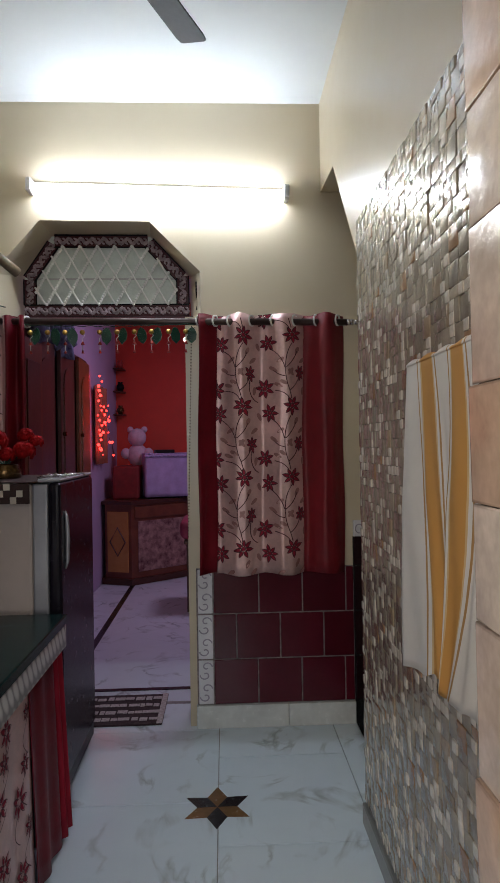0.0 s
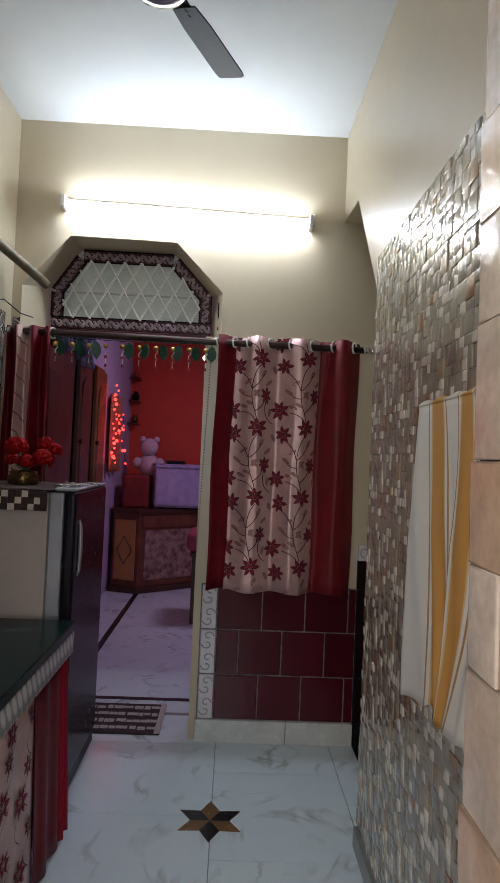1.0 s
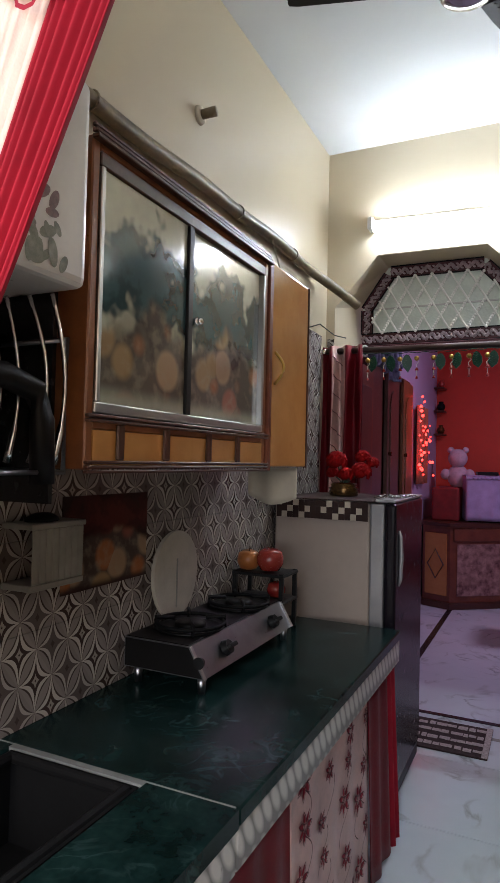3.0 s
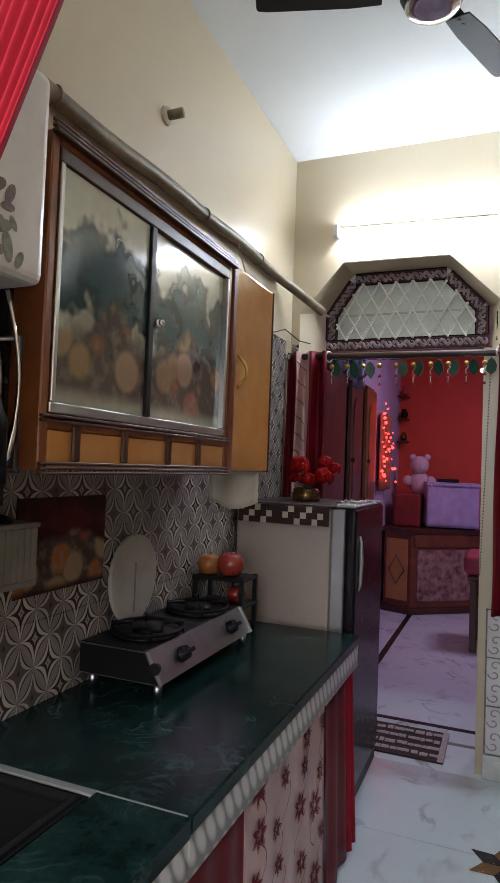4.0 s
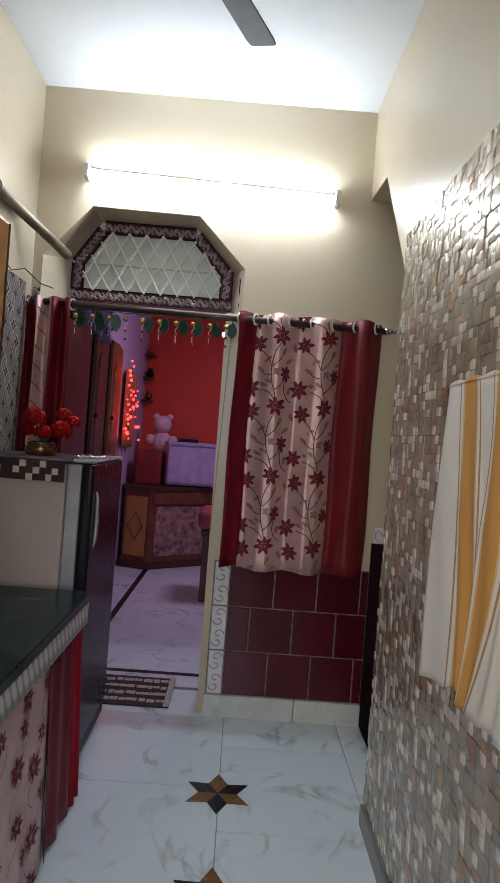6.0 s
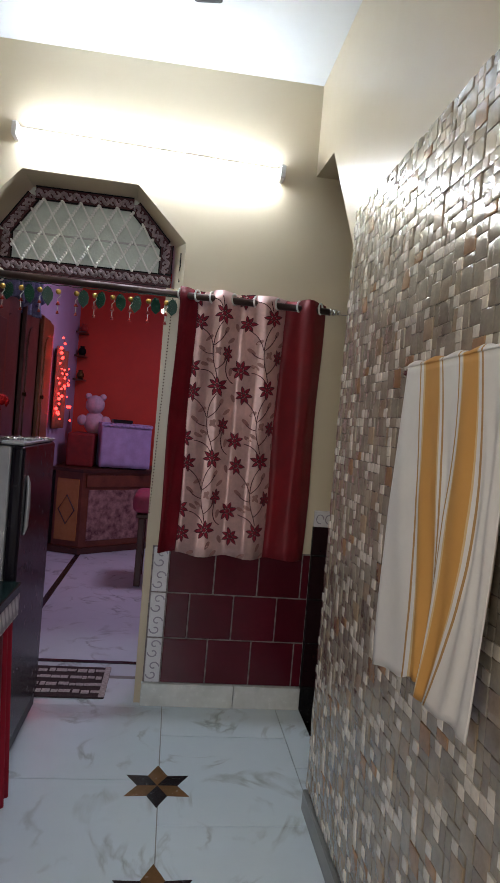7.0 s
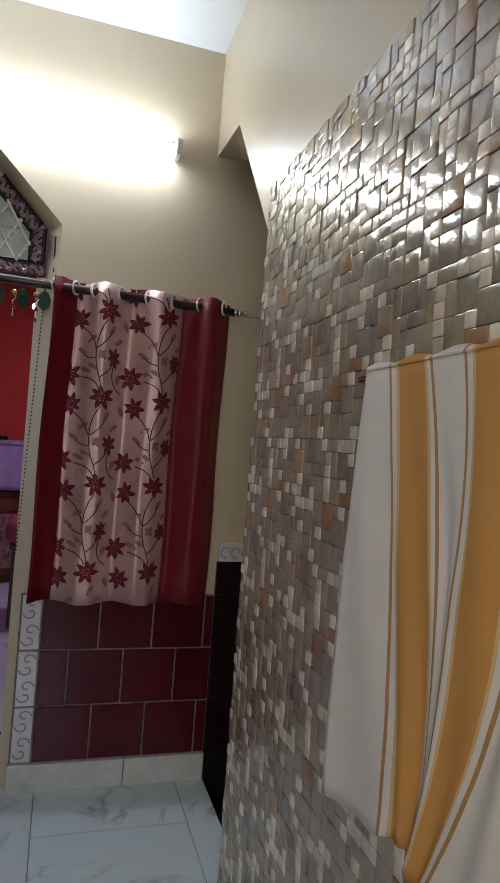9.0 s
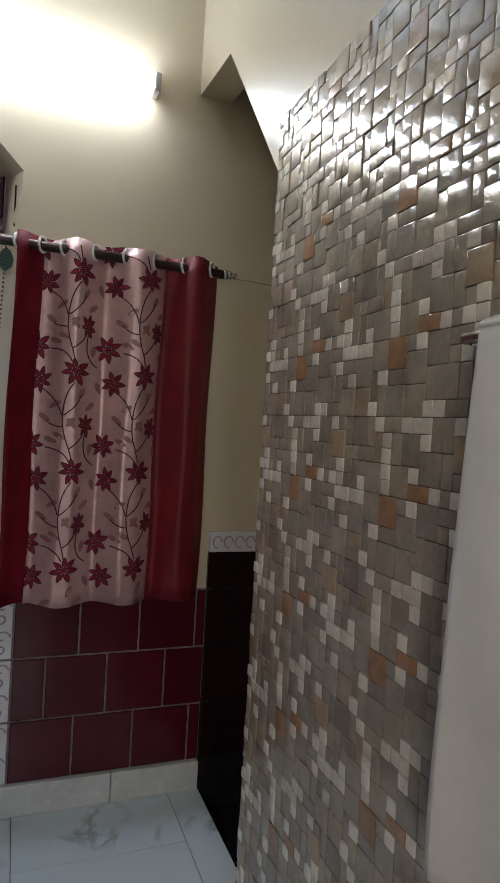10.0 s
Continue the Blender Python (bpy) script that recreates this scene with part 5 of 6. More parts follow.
def dish_rack_corner():
    # white water filter, with a printed flower
    t = thing("water_filter", (-0.43, 0.52, 1.68), "white wall-mounted water filter box with flower print", "water filter")
    part("case", B(LW + 0.001, -0.285, 0.36, 0.735, 1.685, 2.06, 0.018, seg=3), WHITEPL, t, "white plastic case")
    rng = random.Random(9)
    for k in range(16):
        y, z = 0.635 + rng.uniform(-0.045, 0.045), 1.775 + rng.uniform(-0.07, 0.07)
        a, r1 = rng.uniform(0, 3), rng.uniform(0.012, 0.022)
        pts = [(y + r1 * math.cos(q / 12 * 2 * math.pi) * math.cos(a) - 0.5 * r1 * math.sin(q / 12 * 2 * math.pi) * math.sin(a), z + r1 * math.cos(q / 12 * 2 * math.pi) * math.sin(a) + 0.5 * r1 * math.sin(q / 12 * 2 * math.pi) * math.cos(a)) for q in range(12)]
        part("printed_petal" if z > 1.79 else "printed_leaf", prism(bmesh.new(), pts, "x", -0.2848 + 0.0001 * k, -0.2846 + 0.0001 * k), DULLPLUM if z > 1.79 else DULLGREEN, t)
    r = thing("dish_rack", (-0.45, 0.6, 1.3), "dark steel dish rack with plates beside the cabinet", "dish rack")
    bm = bmesh.new()
    for y in (0.34, 0.735):
        sweep(bm, [(LW + 0.01, y, 1.36), (-0.33, y, 1.36), (-0.33, y, 1.60), (LW + 0.01, y, 1.60)], 0.006, 6)
    for x in (-0.58, -0.45, -0.33):
        sweep(bm, [(x, 0.34, 1.36), (x, 0.735, 1.36)], 0.005, 6)
    part("wire_frame", bm, STEEL, r, "", True)
    # black board added over the cabinet side only to darken the recess
    part("side_board", B(LW + 0.001, -0.37, 0.742, 0.752, 1.30, 1.70), BLACKSTONE, r, "black board added to darken the rack recess")
    for i in range(5):
        x = -0.335 - i * 0.045
        P = [(x + 0.03 * math.sin(q / 12 * math.pi) * (1 if i % 2 else 0.6), 0.70 - 0.01 * i + 0.02 * math.sin(q / 5), 1.675 - 0.30 * q / 12) for q in range(13)]
        part("ladle", sweep(bmesh.new(), P, [0.004 + 0.004 * (q > 9) for q in range(13)], 6), CHROME, r, "hanging steel ladle", True)
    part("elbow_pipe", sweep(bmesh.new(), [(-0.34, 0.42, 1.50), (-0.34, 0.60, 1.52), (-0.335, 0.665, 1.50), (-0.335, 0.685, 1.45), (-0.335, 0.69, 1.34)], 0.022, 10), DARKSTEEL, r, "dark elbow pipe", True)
    for i in range(5):
        y = 0.40 + i * 0.05
        part("plate", cyl(bmesh.new(), (-0.46, y, 1.49), (-0.46, y + 0.005, 1.49), 0.115, 0.11, 24), STEEL, r, "steel plate on edge")
    # a second added black sheet, darkening the recess behind the plates
    part("backing", B(LW + 0.001, LW + 0.02, 0.30, 0.75, 1.34, 1.68), BLACKSTONE, r, "black backing added to darken the rack recess")
    q = thing("downpipe", (-0.59, 0.80, 2.0), "teal vertical pipe on the wall", "pipe")
    part("tube", cyl(bmesh.new(), (-0.585, 0.735, 2.06), (-0.585, 0.735, CE), 0.018), TEAL, q, "", True)


dish_rack_corner()


def conduit():
    t = thing("conduit_pipe", (-0.58, 2.0, 2.3), "weathered bamboo-coloured pipe along the wall", "pipe")
    P = []
    for i in range(41):
        s = i / 40
        e = max(0.0, (s - 0.88) / 0.12)
        P.append((-0.582 + 0.147 * e, 0.80 + 2.20 * s, 2.270 + 0.045 * min(1.0, s / 0.6) - 0.118 * e + 0.004 * math.sin(s * 21)))
    part("tube", sweep(bmesh.new(), P, 0.0235, 12), BAMBOO, t, "", True)
    for i in (5, 20, 30):
        bm = bmesh.new()
        p = Vector(P[i])
        ring = [p + Vector((0.026 * math.cos(a * math.pi / 8), 0, 0.026 * math.sin(a * math.pi / 8))) for a in range(16)]
        sweep(bm, ring, 0.003, 6, True)
        box(bm, LW, p.x - 0.02, p.y - 0.005, p.y + 0.005, p.z + 0.018, p.z + 0.045, 0.001)
        part("clip", bm, BAMBOO, t, "metal strap")
    s = thing("pipe_stub", (LW, 1.65, 2.55), "short rusty pipe stub with flange on the wall", "pipe")
    part("flange", cyl(bmesh.new(), (LW, 1.655, 2.548), (LW + 0.012, 1.655, 2.548), 0.032, 0.028, 18), PAPER, s, "", True)
    part("stub", cyl(bmesh.new(), (LW + 0.012, 1.655, 2.548), (LW + 0.062, 1.662, 2.553), 0.016, 0.017, 14), BAMBOO, s, "rusty brown stub", True)
    c = thing("hanging_cable", (-0.56, 2.9, 2.05), "thin black cable looping along the wall", "cable")
    part("wire", sweep(bmesh.new(), [(-0.60, 2.55 + 0.045 * i, 2.075 + 0.03 * math.cos(i * 0.8)) for i in range(5)] + [(-0.585, 2.85, 2.085), (-0.55, 2.98, 2.05), (-0.50, 3.02, 2.04)], 0.003, 6), WIRE, c, "", True)
    part("wire", sweep(bmesh.new(), [(-0.572, 2.2, 2.30), (-0.592, 2.35, 2.2), (-0.60, 2.42, 2.06), (-0.60, 2.45, 1.95)], 0.004, 6), PAPER, c, "pale cable", True)


conduit()


def near_curtain():
    t = thing("curtain", (0.0, 0.30, 1.4), "crimson and floral curtain tied back beside the kitchen entrance", "curtain")

    def edge(z):
        # the tied-back edge runs from the ceiling rod to the wall
        s = min(max((2.35 - z) / 1.1, 0), 1)
        return 0.313 - 0.49 * s ** 1.2

    def f(u, v):
        z = 2.35 - 1.25 * v
        xr = edge(z)
        x = -0.60 + (xr + 0.60) * u
        return (x, 0.30 + (0.0045 * math.sin(u * 330 + 3 * v) + 0.004 * math.sin(u * 60)) * (1 - 0.3 * v), z)
    part("sheer_panel", sheet(bmesh.new(), lambda u, v: f(0.875 + 0.125 * u, v), 90, 24), CRIMSON, t, "crimson striped border", True)
    mid = part("floral_panel", sheet(bmesh.new(), lambda u, v: f(0.876 * u, v), 200, 20), NEARFLORAL, t, "champagne floral cloth", True)
    bm = bmesh.new()
    for cx, cz in ((0.02, 1.86), (-0.14, 1.74), (-0.07, 2.02), (0.11, 1.99)):
        for k in range(7):
            a = k * 2 * math.pi / 7
            P = []
            for q in range(9):
                s = q / 8
                d, w = 0.05 * (0.2 + 0.8 * math.sin(s * math.pi)), 0.014 * math.sin(2 * math.pi * s)
                P.append((cx + d * math.cos(a) - w * math.sin(a), 0.284, cz + d * math.sin(a) + w * math.cos(a)))
            ribbon(bm, P, 0.005, (0, -1, 0))
    tagged(part("embroidery", bm, PETALRED, mid), kind="stuff")
    r = thing("curtain_rod", (0.05, 0.30, 2.37), "thin metal rod above the kitchen entrance", "curtain rod")
    part("pole", cyl(bmesh.new(), (LW, 0.30, 2.365), (0.711, 0.30, 2.365), 0.011), CHROME, r, "", True)


near_curtain()
w = thing("hanging_cable", (1.25, 3.0, 1.95), "thin grey cord running along the alcove wall", "cable")
part("cord", sweep(bmesh.new(), [(1.19 + 0.09 * i, 3.024, 1.95 - 0.006 * i + 0.006 * math.sin(i)) for i in range(8)], 0.0022, 5), GREYPL, w, "", True)

# ---- towel on its rail ----


def towel():
    r = thing("towel_rail", (1.0, 1.2, 1.56), "chrome towel rail on the tiled wall", "towel rail")
    part("rail", cyl(bmesh.new(), (0.957, 0.74, 1.518), (0.957, 1.378, 1.520), 0.008), CHROME, r, "", True)
    for y in (0.76, 1.366):
        bm = bmesh.new()
        cyl(bm, (1.026, y, 1.519), (0.957, y, 1.519), 0.009)
        cyl(bm, (1.028, y, 1.519), (1.018, y, 1.519), 0.022, 0.018)
        part("mount", bm, CHROME, r, "", True)
    t = thing("towel", (0.97, 1.2, 0.8), "white cotton towel with mustard stripes hung on the rail", "towel")
    top = 1.529
    # where the stripes run at the rail, half-way down and at the hem; the middle is gathered into a fold
    us = (0, 0.14, 0.20, 0.33, 0.37, 0.50, 0.55, 0.65, 0.68, 1.0)
    rail_y = (1.340, 1.269, 1.239, 1.175, 1.156, 1.091, 1.068, 1.018, 1.001, 0.87)
    half_y = (1.347, 1.205, 1.180, 1.118, 1.100, 1.058, 1.040, 0.988, 0.972, 0.884)
    hem_y = (1.352, 1.180, 1.150, 1.126, 1.119, 1.110, 1.104, 1.092, 1.084, 0.913)
    hem_z = (0.862, 0.906, 0.914, 0.915, 0.912, 0.903, 0.897, 0.891, 0.889, 0.906)

    def fold(u, v):
        q = [float(np.interp(u, us, c)) for c in (rail_y, half_y, hem_y, hem_z)]
        y = q[0] * (1 - v) * (1 - 2 * v) + 4 * q[1] * v * (1 - v) + q[2] * v * (2 * v - 1)
        k = min(1.0, 2.2 * v)
        x = 0.9445 - 0.010 * k - k * (0.007 * math.cos((u - 0.09) * 2 * math.pi / 0.47) + 0.004 * math.sin(u * 23 + 3 * v) + 0.003 * math.sin(u * 47 - 5 * v))
        return (x, y + 0.003 * math.sin(9 * v + 20 * u) * v, top + (q[3] - top) * v + 0.003 * math.sin(u * 40) * v)
    part("front_fold", sheet(bmesh.new(), fold, 110, 34, 0.003, True), TOWEL, t, "", True)

    def over(u, v):
        a = v * math.pi
        return (0.957 - 0.0125 * math.cos(a), float(np.interp(u, us, rail_y)), top - 0.002 + (0.010 + 0.003 * math.sin(u * 31)) * math.sin(a))
    part("top_fold", sheet(bmesh.new(), over, 60, 8, 0.002, True), TOWEL, t, "", True)
    part("back_fold", sheet(bmesh.new(), lambda u, v: (0.972 + 0.006 * math.sin(u * 12), 1.336 - 0.36 * u, top - 0.42 * v), 24, 8, 0.002, True), TOWEL, t, "", True)


towel()

# ---- doorway floor ----


def doormat():
    t = thing("doormat", (0.03, 3.23, 0), "worn brown and cream striped doormat in the doorway", "doormat")
    part("base", B(-0.20, 0.215, 3.05, 3.42, 0.001, 0.010, 0.003), MATBROWN, t)
    for i in range(4):
        y = 3.09 + i * 0.085
        bm = bmesh.new()
        rng = random.Random(i)
        x = -0.19
        while x < 0.17:
            w = rng.uniform(0.02, 0.06)
            box(bm, x, min(x + w, 0.185), y + rng.uniform(-0.006, 0.006), y + 0.030 + rng.uniform(-0.006, 0.008), 0.0105, 0.0135, 0.001)
            x += w + rng.uniform(0.0, 0.012)
        part("stripe", bm, MATPALE, t, "frayed cream stripe")
    part("border", B(0.186, 0.215, 3.05, 3.42, 0.0105, 0.013, 0.001), MATPALE, t)


doormat()
solo("floor_band", B(-0.565, 2.3, 3.505, 3.54, -0.003, 0.0005), BLACKSTONE, "black stone band across the floor", "floor band", "structure")
solo("floor_band", B(-0.40, -0.355, 3.541, 6.9, -0.003, 0.0005), BLACKSTONE, "black stone band along the floor", "floor band", "structure")
solo("door_threshold", B(-0.565, 0.357, 3.302, 3.336, -0.003, 0.001), GREYSKIRT, "grey stone joint at the threshold", "threshold", "structure")

# ---- the far room ----


def far_room():
    # built-in cupboard above a lilac dado
    t = thing("wall_cupboard", (-0.68, 4.7, 0.95), "dark wooden built-in cupboard with arched panels, doors ajar", "cupboard")
    part("frame", B(-0.699, -0.66, 3.75, 5.55, 0.94, 2.12, 0.004), DARKWOOD, t)
    # third door gets an oranger wood: the orange glow on it as colour
    for y, ang, mt in ((4.37, 2, CUPWOOD), (4.94, 3, CUPWOOD), (5.5, 3, CABWOOD)):
        m = Matrix.Translation((-0.655, y, 0.96)) @ Matrix.Rotation(radians(ang), 4, "Z")
        d = part("door", B(0.0, 0.03, -0.52, 0.0, 0, 1.12, 0.004, m=m), mt, t, "dark wood door")
        bm = bmesh.new()
        pts = [(-0.44, 0.1), (-0.08, 0.1), (-0.08, 0.85)] + [(-0.26 + 0.18 * math.cos(a * math.pi / 10), 0.85 + 0.14 * math.sin(a * math.pi / 10)) for a in range(1, 10)] + [(-0.44, 0.85)]
        prism(bm, pts, "x", 0.0305, 0.040)
        bmesh.ops.transform(bm, matrix=m, verts=bm.verts)
        part("raised_panel", bm, mt, d)
        bm = bmesh.new()
        cyl(bm, m @ Vector((0.03, -0.47, 0.5)), m @ Vector((0.055, -0.47, 0.5)), 0.012, 0.016)
        part("knob", bm, BRASS, d)
    # open door leaf of the doorway
    d = thing("door_1", (-0.50, 3.3, 0), "open brown panelled door folded against the wall", "door", kind="structure")
    leaf = part("leaf", B(-0.556, -0.522, 3.34, 3.70, 0.02, 1.97, 0.004), REDWOOD, d)
    part("panel", B(-0.5215, -0.514, 3.40, 3.64, 1.05, 1.85, 0.004), CUPWOOD, d, "raised inset panel")
    # clothes on hooks
    c = thing("hanging_clothes", (-0.6, 4.2, 2.2), "blue and white clothes hanging above the cupboard", "clothes")
    for i in range(4):
        y = 3.85 + i * 0.22
        part("garment", sheet(bmesh.new(), lambda u, v: (-0.60 + 0.05 * math.sin(u * 11 + i) * (0.3 + v), y + 0.16 * u, 2.42 - (0.34 + 0.08 * math.sin(i * 2 + u * 4)) * v), 16, 6, 0.004), BLUECLOTH, c, "", True)
    part("hook_rail", B(-0.699, -0.68, 3.8, 4.8, 2.40, 2.45, 0.004), DARKWOOD, c)
    # corner television cabinet, its front turned towards the doorway
    k = thing("corner_cabinet", (-0.1, 6.7, 0), "red-brown corner cabinet with floral cloth front panel", "cabinet")
    plan = [(-0.66, 6.30), (-0.385, 6.20), (0.33, 6.75), (0.33, 7.26), (-0.66, 7.26)]
    part("body", prism(bmesh.new(), plan, "z", 0.06, 0.79), REDWOOD, k)
    big = [(-0.69, 6.275), (-0.38, 6.165), (0.36, 6.735), (0.36, 7.28), (-0.69, 7.28)]
    part("top", prism(bmesh.new(), big, "z", 0.791, 0.825), DARKWOOD, k, "dark top")
    part("plinth", prism(bmesh.new(), big, "z", 0.0, 0.059), DARKWOOD, k)

    def on_face(a, b, u0, u1, z0, z1, lift, th, bev=0.003):
        a, b = Vector((*a, 0)), Vector((*b, 0))
        d = (b - a).normalized()
        nn = Vector((d.y, -d.x, 0))
        L = (b - a).length
        m = Matrix((( d.x, nn.x, 0, a.x), (d.y, nn.y, 0, a.y), (0, 0, 1, 0), (0, 0, 0, 1)))
        return B(u0 * L, u1 * L, lift, lift + th, z0, z1, bev, m=m)
    part("cloth_panel", on_face(plan[1], plan[2], 0.08, 0.92, 0.12, 0.62, 0.001, 0.008), FLORALDARK, k, "faded floral cloth panel")
    part("drawer", on_face(plan[1], plan[2], 0.04, 0.96, 0.65, 0.77, 0.001, 0.014), REDWOOD, k)
    part("side_panel", on_face(plan[0], plan[1], 0.1, 0.9, 0.12, 0.72, 0.001, 0.01), GOLDWOOD, k, "paler side panel")
    a, b = Vector((*plan[0], 0)), Vector((*plan[1], 0))
    mid = (a + b) / 2
    dd = (b - a).normalized()
    nn = Vector((dd.y, -dd.x, 0)) * 0.014
    bm = bmesh.new()
    loop = [mid + nn + dd * 0.085 + Vector((0, 0, 0.42)), mid + nn + Vector((0, 0, 0.56)), mid + nn - dd * 0.085 + Vector((0, 0, 0.42)), mid + nn + Vector((0, 0, 0.28))]
    sweep(bm, loop, 0.008, 6, True)
    part("diamond_moulding", bm, DARKWOOD, k, "diamond moulding")
    # covered television
    tv = thing("covered_television", (-0.1, 6.5, 0.825), "boxy television under a lavender cloth cover with frilled edge", "television")
    ang = math.atan2(0.55, 0.715)
    m = Matrix.Translation((-0.07, 6.68, 0.826)) @ Matrix.Rotation(ang * 0.35, 4, "Z")
    part("set", B(-0.24, 0.24, -0.20, 0.20, 0, 0.44, 0.02, m=m), BLACKPL, tv)

    def cov(u, v):
        s = u * 4
        i = min(int(s), 3)
        f = s - i
        cs = [(-0.25, -0.21), (0.25, -0.21), (0.25, 0.21), (-0.25, 0.21), (-0.25, -0.21)]
        x = cs[i][0] + (cs[i + 1][0] - cs[i][0]) * f
        y = cs[i][1] + (cs[i + 1][1] - cs[i][1]) * f
        w = 1 + 0.025 * v * math.sin(u * 110)
        return m @ Vector((x * w, y * w, 0.455 - 0.44 * v))
    part("cover", sheet(bmesh.new(), cov, 96, 10, 0.004), COVER, tv, "", True)
    part("cover_top", B(-0.255, 0.255, -0.215, 0.215, 0.456, 0.464, 0.003, m=m), COVER, tv)
    bm = bmesh.new()
    for i in range(36):
        ball(bm, m @ Vector((-0.25 + 0.5 * i / 35, -0.218, 0.44 + 0.006 * math.sin(i * 2))), 0.012, 1, 0.5, 1.3, 6)
    tagged(part("frill", bm, COVER, tv, "gathered frill", True), kind="stuff")
    bx = thing("set_top_box", (0.0, 6.6, 1.29), "flat black box on the covered television", "box")
    part("case", B(-0.13, 0.07, -0.1, 0.06, 0.465, 0.50, 0.004, m=m), BLACKPL, bx)
    # plush toy: one plain mesh
    bm = bmesh.new()
    q = Vector((-0.395, 6.80, 1.17))
    ball(bm, q + Vector((0, 0, 0.10)), 0.11, 1, 0.9, 1.15)
    ball(bm, q + Vector((0, -0.02, 0.29)), 0.10)
    for s in (-1, 1):
        ball(bm, q + Vector((s * 0.075, 0, 0.375)), 0.035)
        ball(bm, q + Vector((s * 0.12, -0.03, 0.12)), 0.045, 1.2, 1, 1.3)
    solo("plush_toy", bm, PLUSH, "pale pink plush toy sitting behind the television", "plush toy", smooth=True)
    st = thing("side_stool", (-0.4, 6.75, 0.826), "red cloth-covered box on the corner cabinet", "box")
    part("cloth_box", B(-0.60, -0.335, 6.42, 6.95, 0.826, 1.162, 0.02, seg=2), REDCLOTH, st)
    # net cloth and fairy lights in the corner
    nt_ = thing("net_drape", (-0.6, 6.1, 1.3), "orange-red net drape on the lilac wall", "drape")
    part("net", sheet(bmesh.new(), lambda u, v: (-0.66 + 0.03 * math.sin(u * 18), 5.9 + 0.55 * u, 1.95 - 0.75 * v), 24, 8, 0.004), NETCLOTH, nt_, "", True)
    fl = thing("fairy_lights", (-0.6, 6.0, 1.2), "string of glowing red fairy lights over the net drape", "fairy lights")
    rng = random.Random(12)
    pts = []
    for i in range(34):
        s = i / 33
        if s < 0.5:
            p = (-0.60 + 0.015 * math.sin(i * 2.1), 5.82 + 0.04 * math.sin(i * 1.3), 2.02 - 1.5 * s)
        else:
            p = (-0.60 + 0.015 * math.sin(i), 5.86 + 1.1 * (s - 0.5), 1.28 + 0.45 * math.sin((s - 0.5) * 2 * math.pi) + 0.05 * math.sin(i * 2.0))
        pts.append(p)
    part("wire", sweep(bmesh.new(), pts, 0.002, 5), WIRE, fl)
    for p in pts:
        part("bulb", ball(bmesh.new(), p, rng.choice((0.008, 0.011, 0.015)), seg=8), LIGHTRED, fl, "glowing red bulb", True)
    # corner shelves with small pots
    s = thing("corner_shelf", (-0.5, 7.2, 1.9), "small dark corner shelf with pots", "shelf")
    for z in (1.72, 1.98, 2.24):
        part("board", B(-0.699, -0.585, 7.08, 7.299, z, z + 0.015, 0.003), DARKWOOD, s)
    for z, r, mt in ((1.736, 0.042, BRASS), (1.996, 0.045, IRON), (2.256, 0.04, REDBELL)):
        p = thing("small_pot", (-0.632, 7.18, z), "small ornamental pot on the corner shelf", "pot", "pots on the corner shelf")
        part("pot", lathe(bmesh.new(), (-0.632, 7.18, z), [(r * 0.6, 0), (r, r * 0.8), (r * 0.9, r * 1.5), (r * 0.5, r * 1.9), (r * 0.65, r * 2.3)], 14), mt, p, "", True)
    # chair with pink cushion
    ch = thing("chair", (0.44, 5.35, 0), "dark wooden chair with a pink cushion", "chair")
    part("seat", B(0.20, 0.68, 5.12, 5.58, 0.555, 0.59, 0.006), DARKWOOD, ch)
    part("cushion", B(0.165, 0.69, 5.10, 5.58, 0.591, 0.76, 0.06, seg=4), PINK, ch, "pink quilted cushion", True)
    for x in (0.245, 0.65):
        for y in (5.15, 5.55):
            part("leg", B(x - 0.026, x + 0.026, y - 0.026, y + 0.026, 0, 0.554, 0.005), DARKWOOD, ch)


far_room()

def jamb_lamp():
    # small white glow at the jamb, built as a bulb on a base
    t = thing("jamb_glow", (0.35, 3.255, 1.915), "small white glow on the door jamb, built as a bulb", "lamp")
    part("base", B(0.346, 0.3565, 3.235, 3.265, 1.90, 1.945, 0.003), WHITEPL, t)
    part("bulb", ball(bmesh.new(), (0.343, 3.25, 1.916), 0.009, sz=1.4), BULBGLOW, t, "glowing bulb", True)


jamb_lamp()

# ---- tiles: floor, walls, star inlays ----


def star(cx, cy, r=0.137):
    t = thing("star_inlay", (cx, cy, 0), "six-pointed star inlay of black and brown stone", "floor inlay", "star inlays", "structure")
    for k in range(6):
        a = radians(90 + 60 * k)
        ca = [(0, 0), (r * 0.55 * math.cos(a - 0.52), r * 0.55 * math.sin(a - 0.52)), (r * math.cos(a), r * math.sin(a)), (r * 0.55 * math.cos(a + 0.52), r * 0.55 * math.sin(a + 0.52))]
        bm = bmesh.new()
        prism(bm, [(cx + x, cy + y) for x, y in ca], "z", 0.0003, 0.0014)
        part("rhombus", bm, BROWNSTONE if k % 2 == 0 else BLACKSTONE, t)


star(0.491, 2.338)
star(0.491, 1.782)


def slab(x0, x1, y0, y1):
    g = 0.0016
    part("slab", B(x0 + g, x1 - g, y0 + g, y1 - g, -0.0115, 0.0, 0.0008), MARBLE, floor)


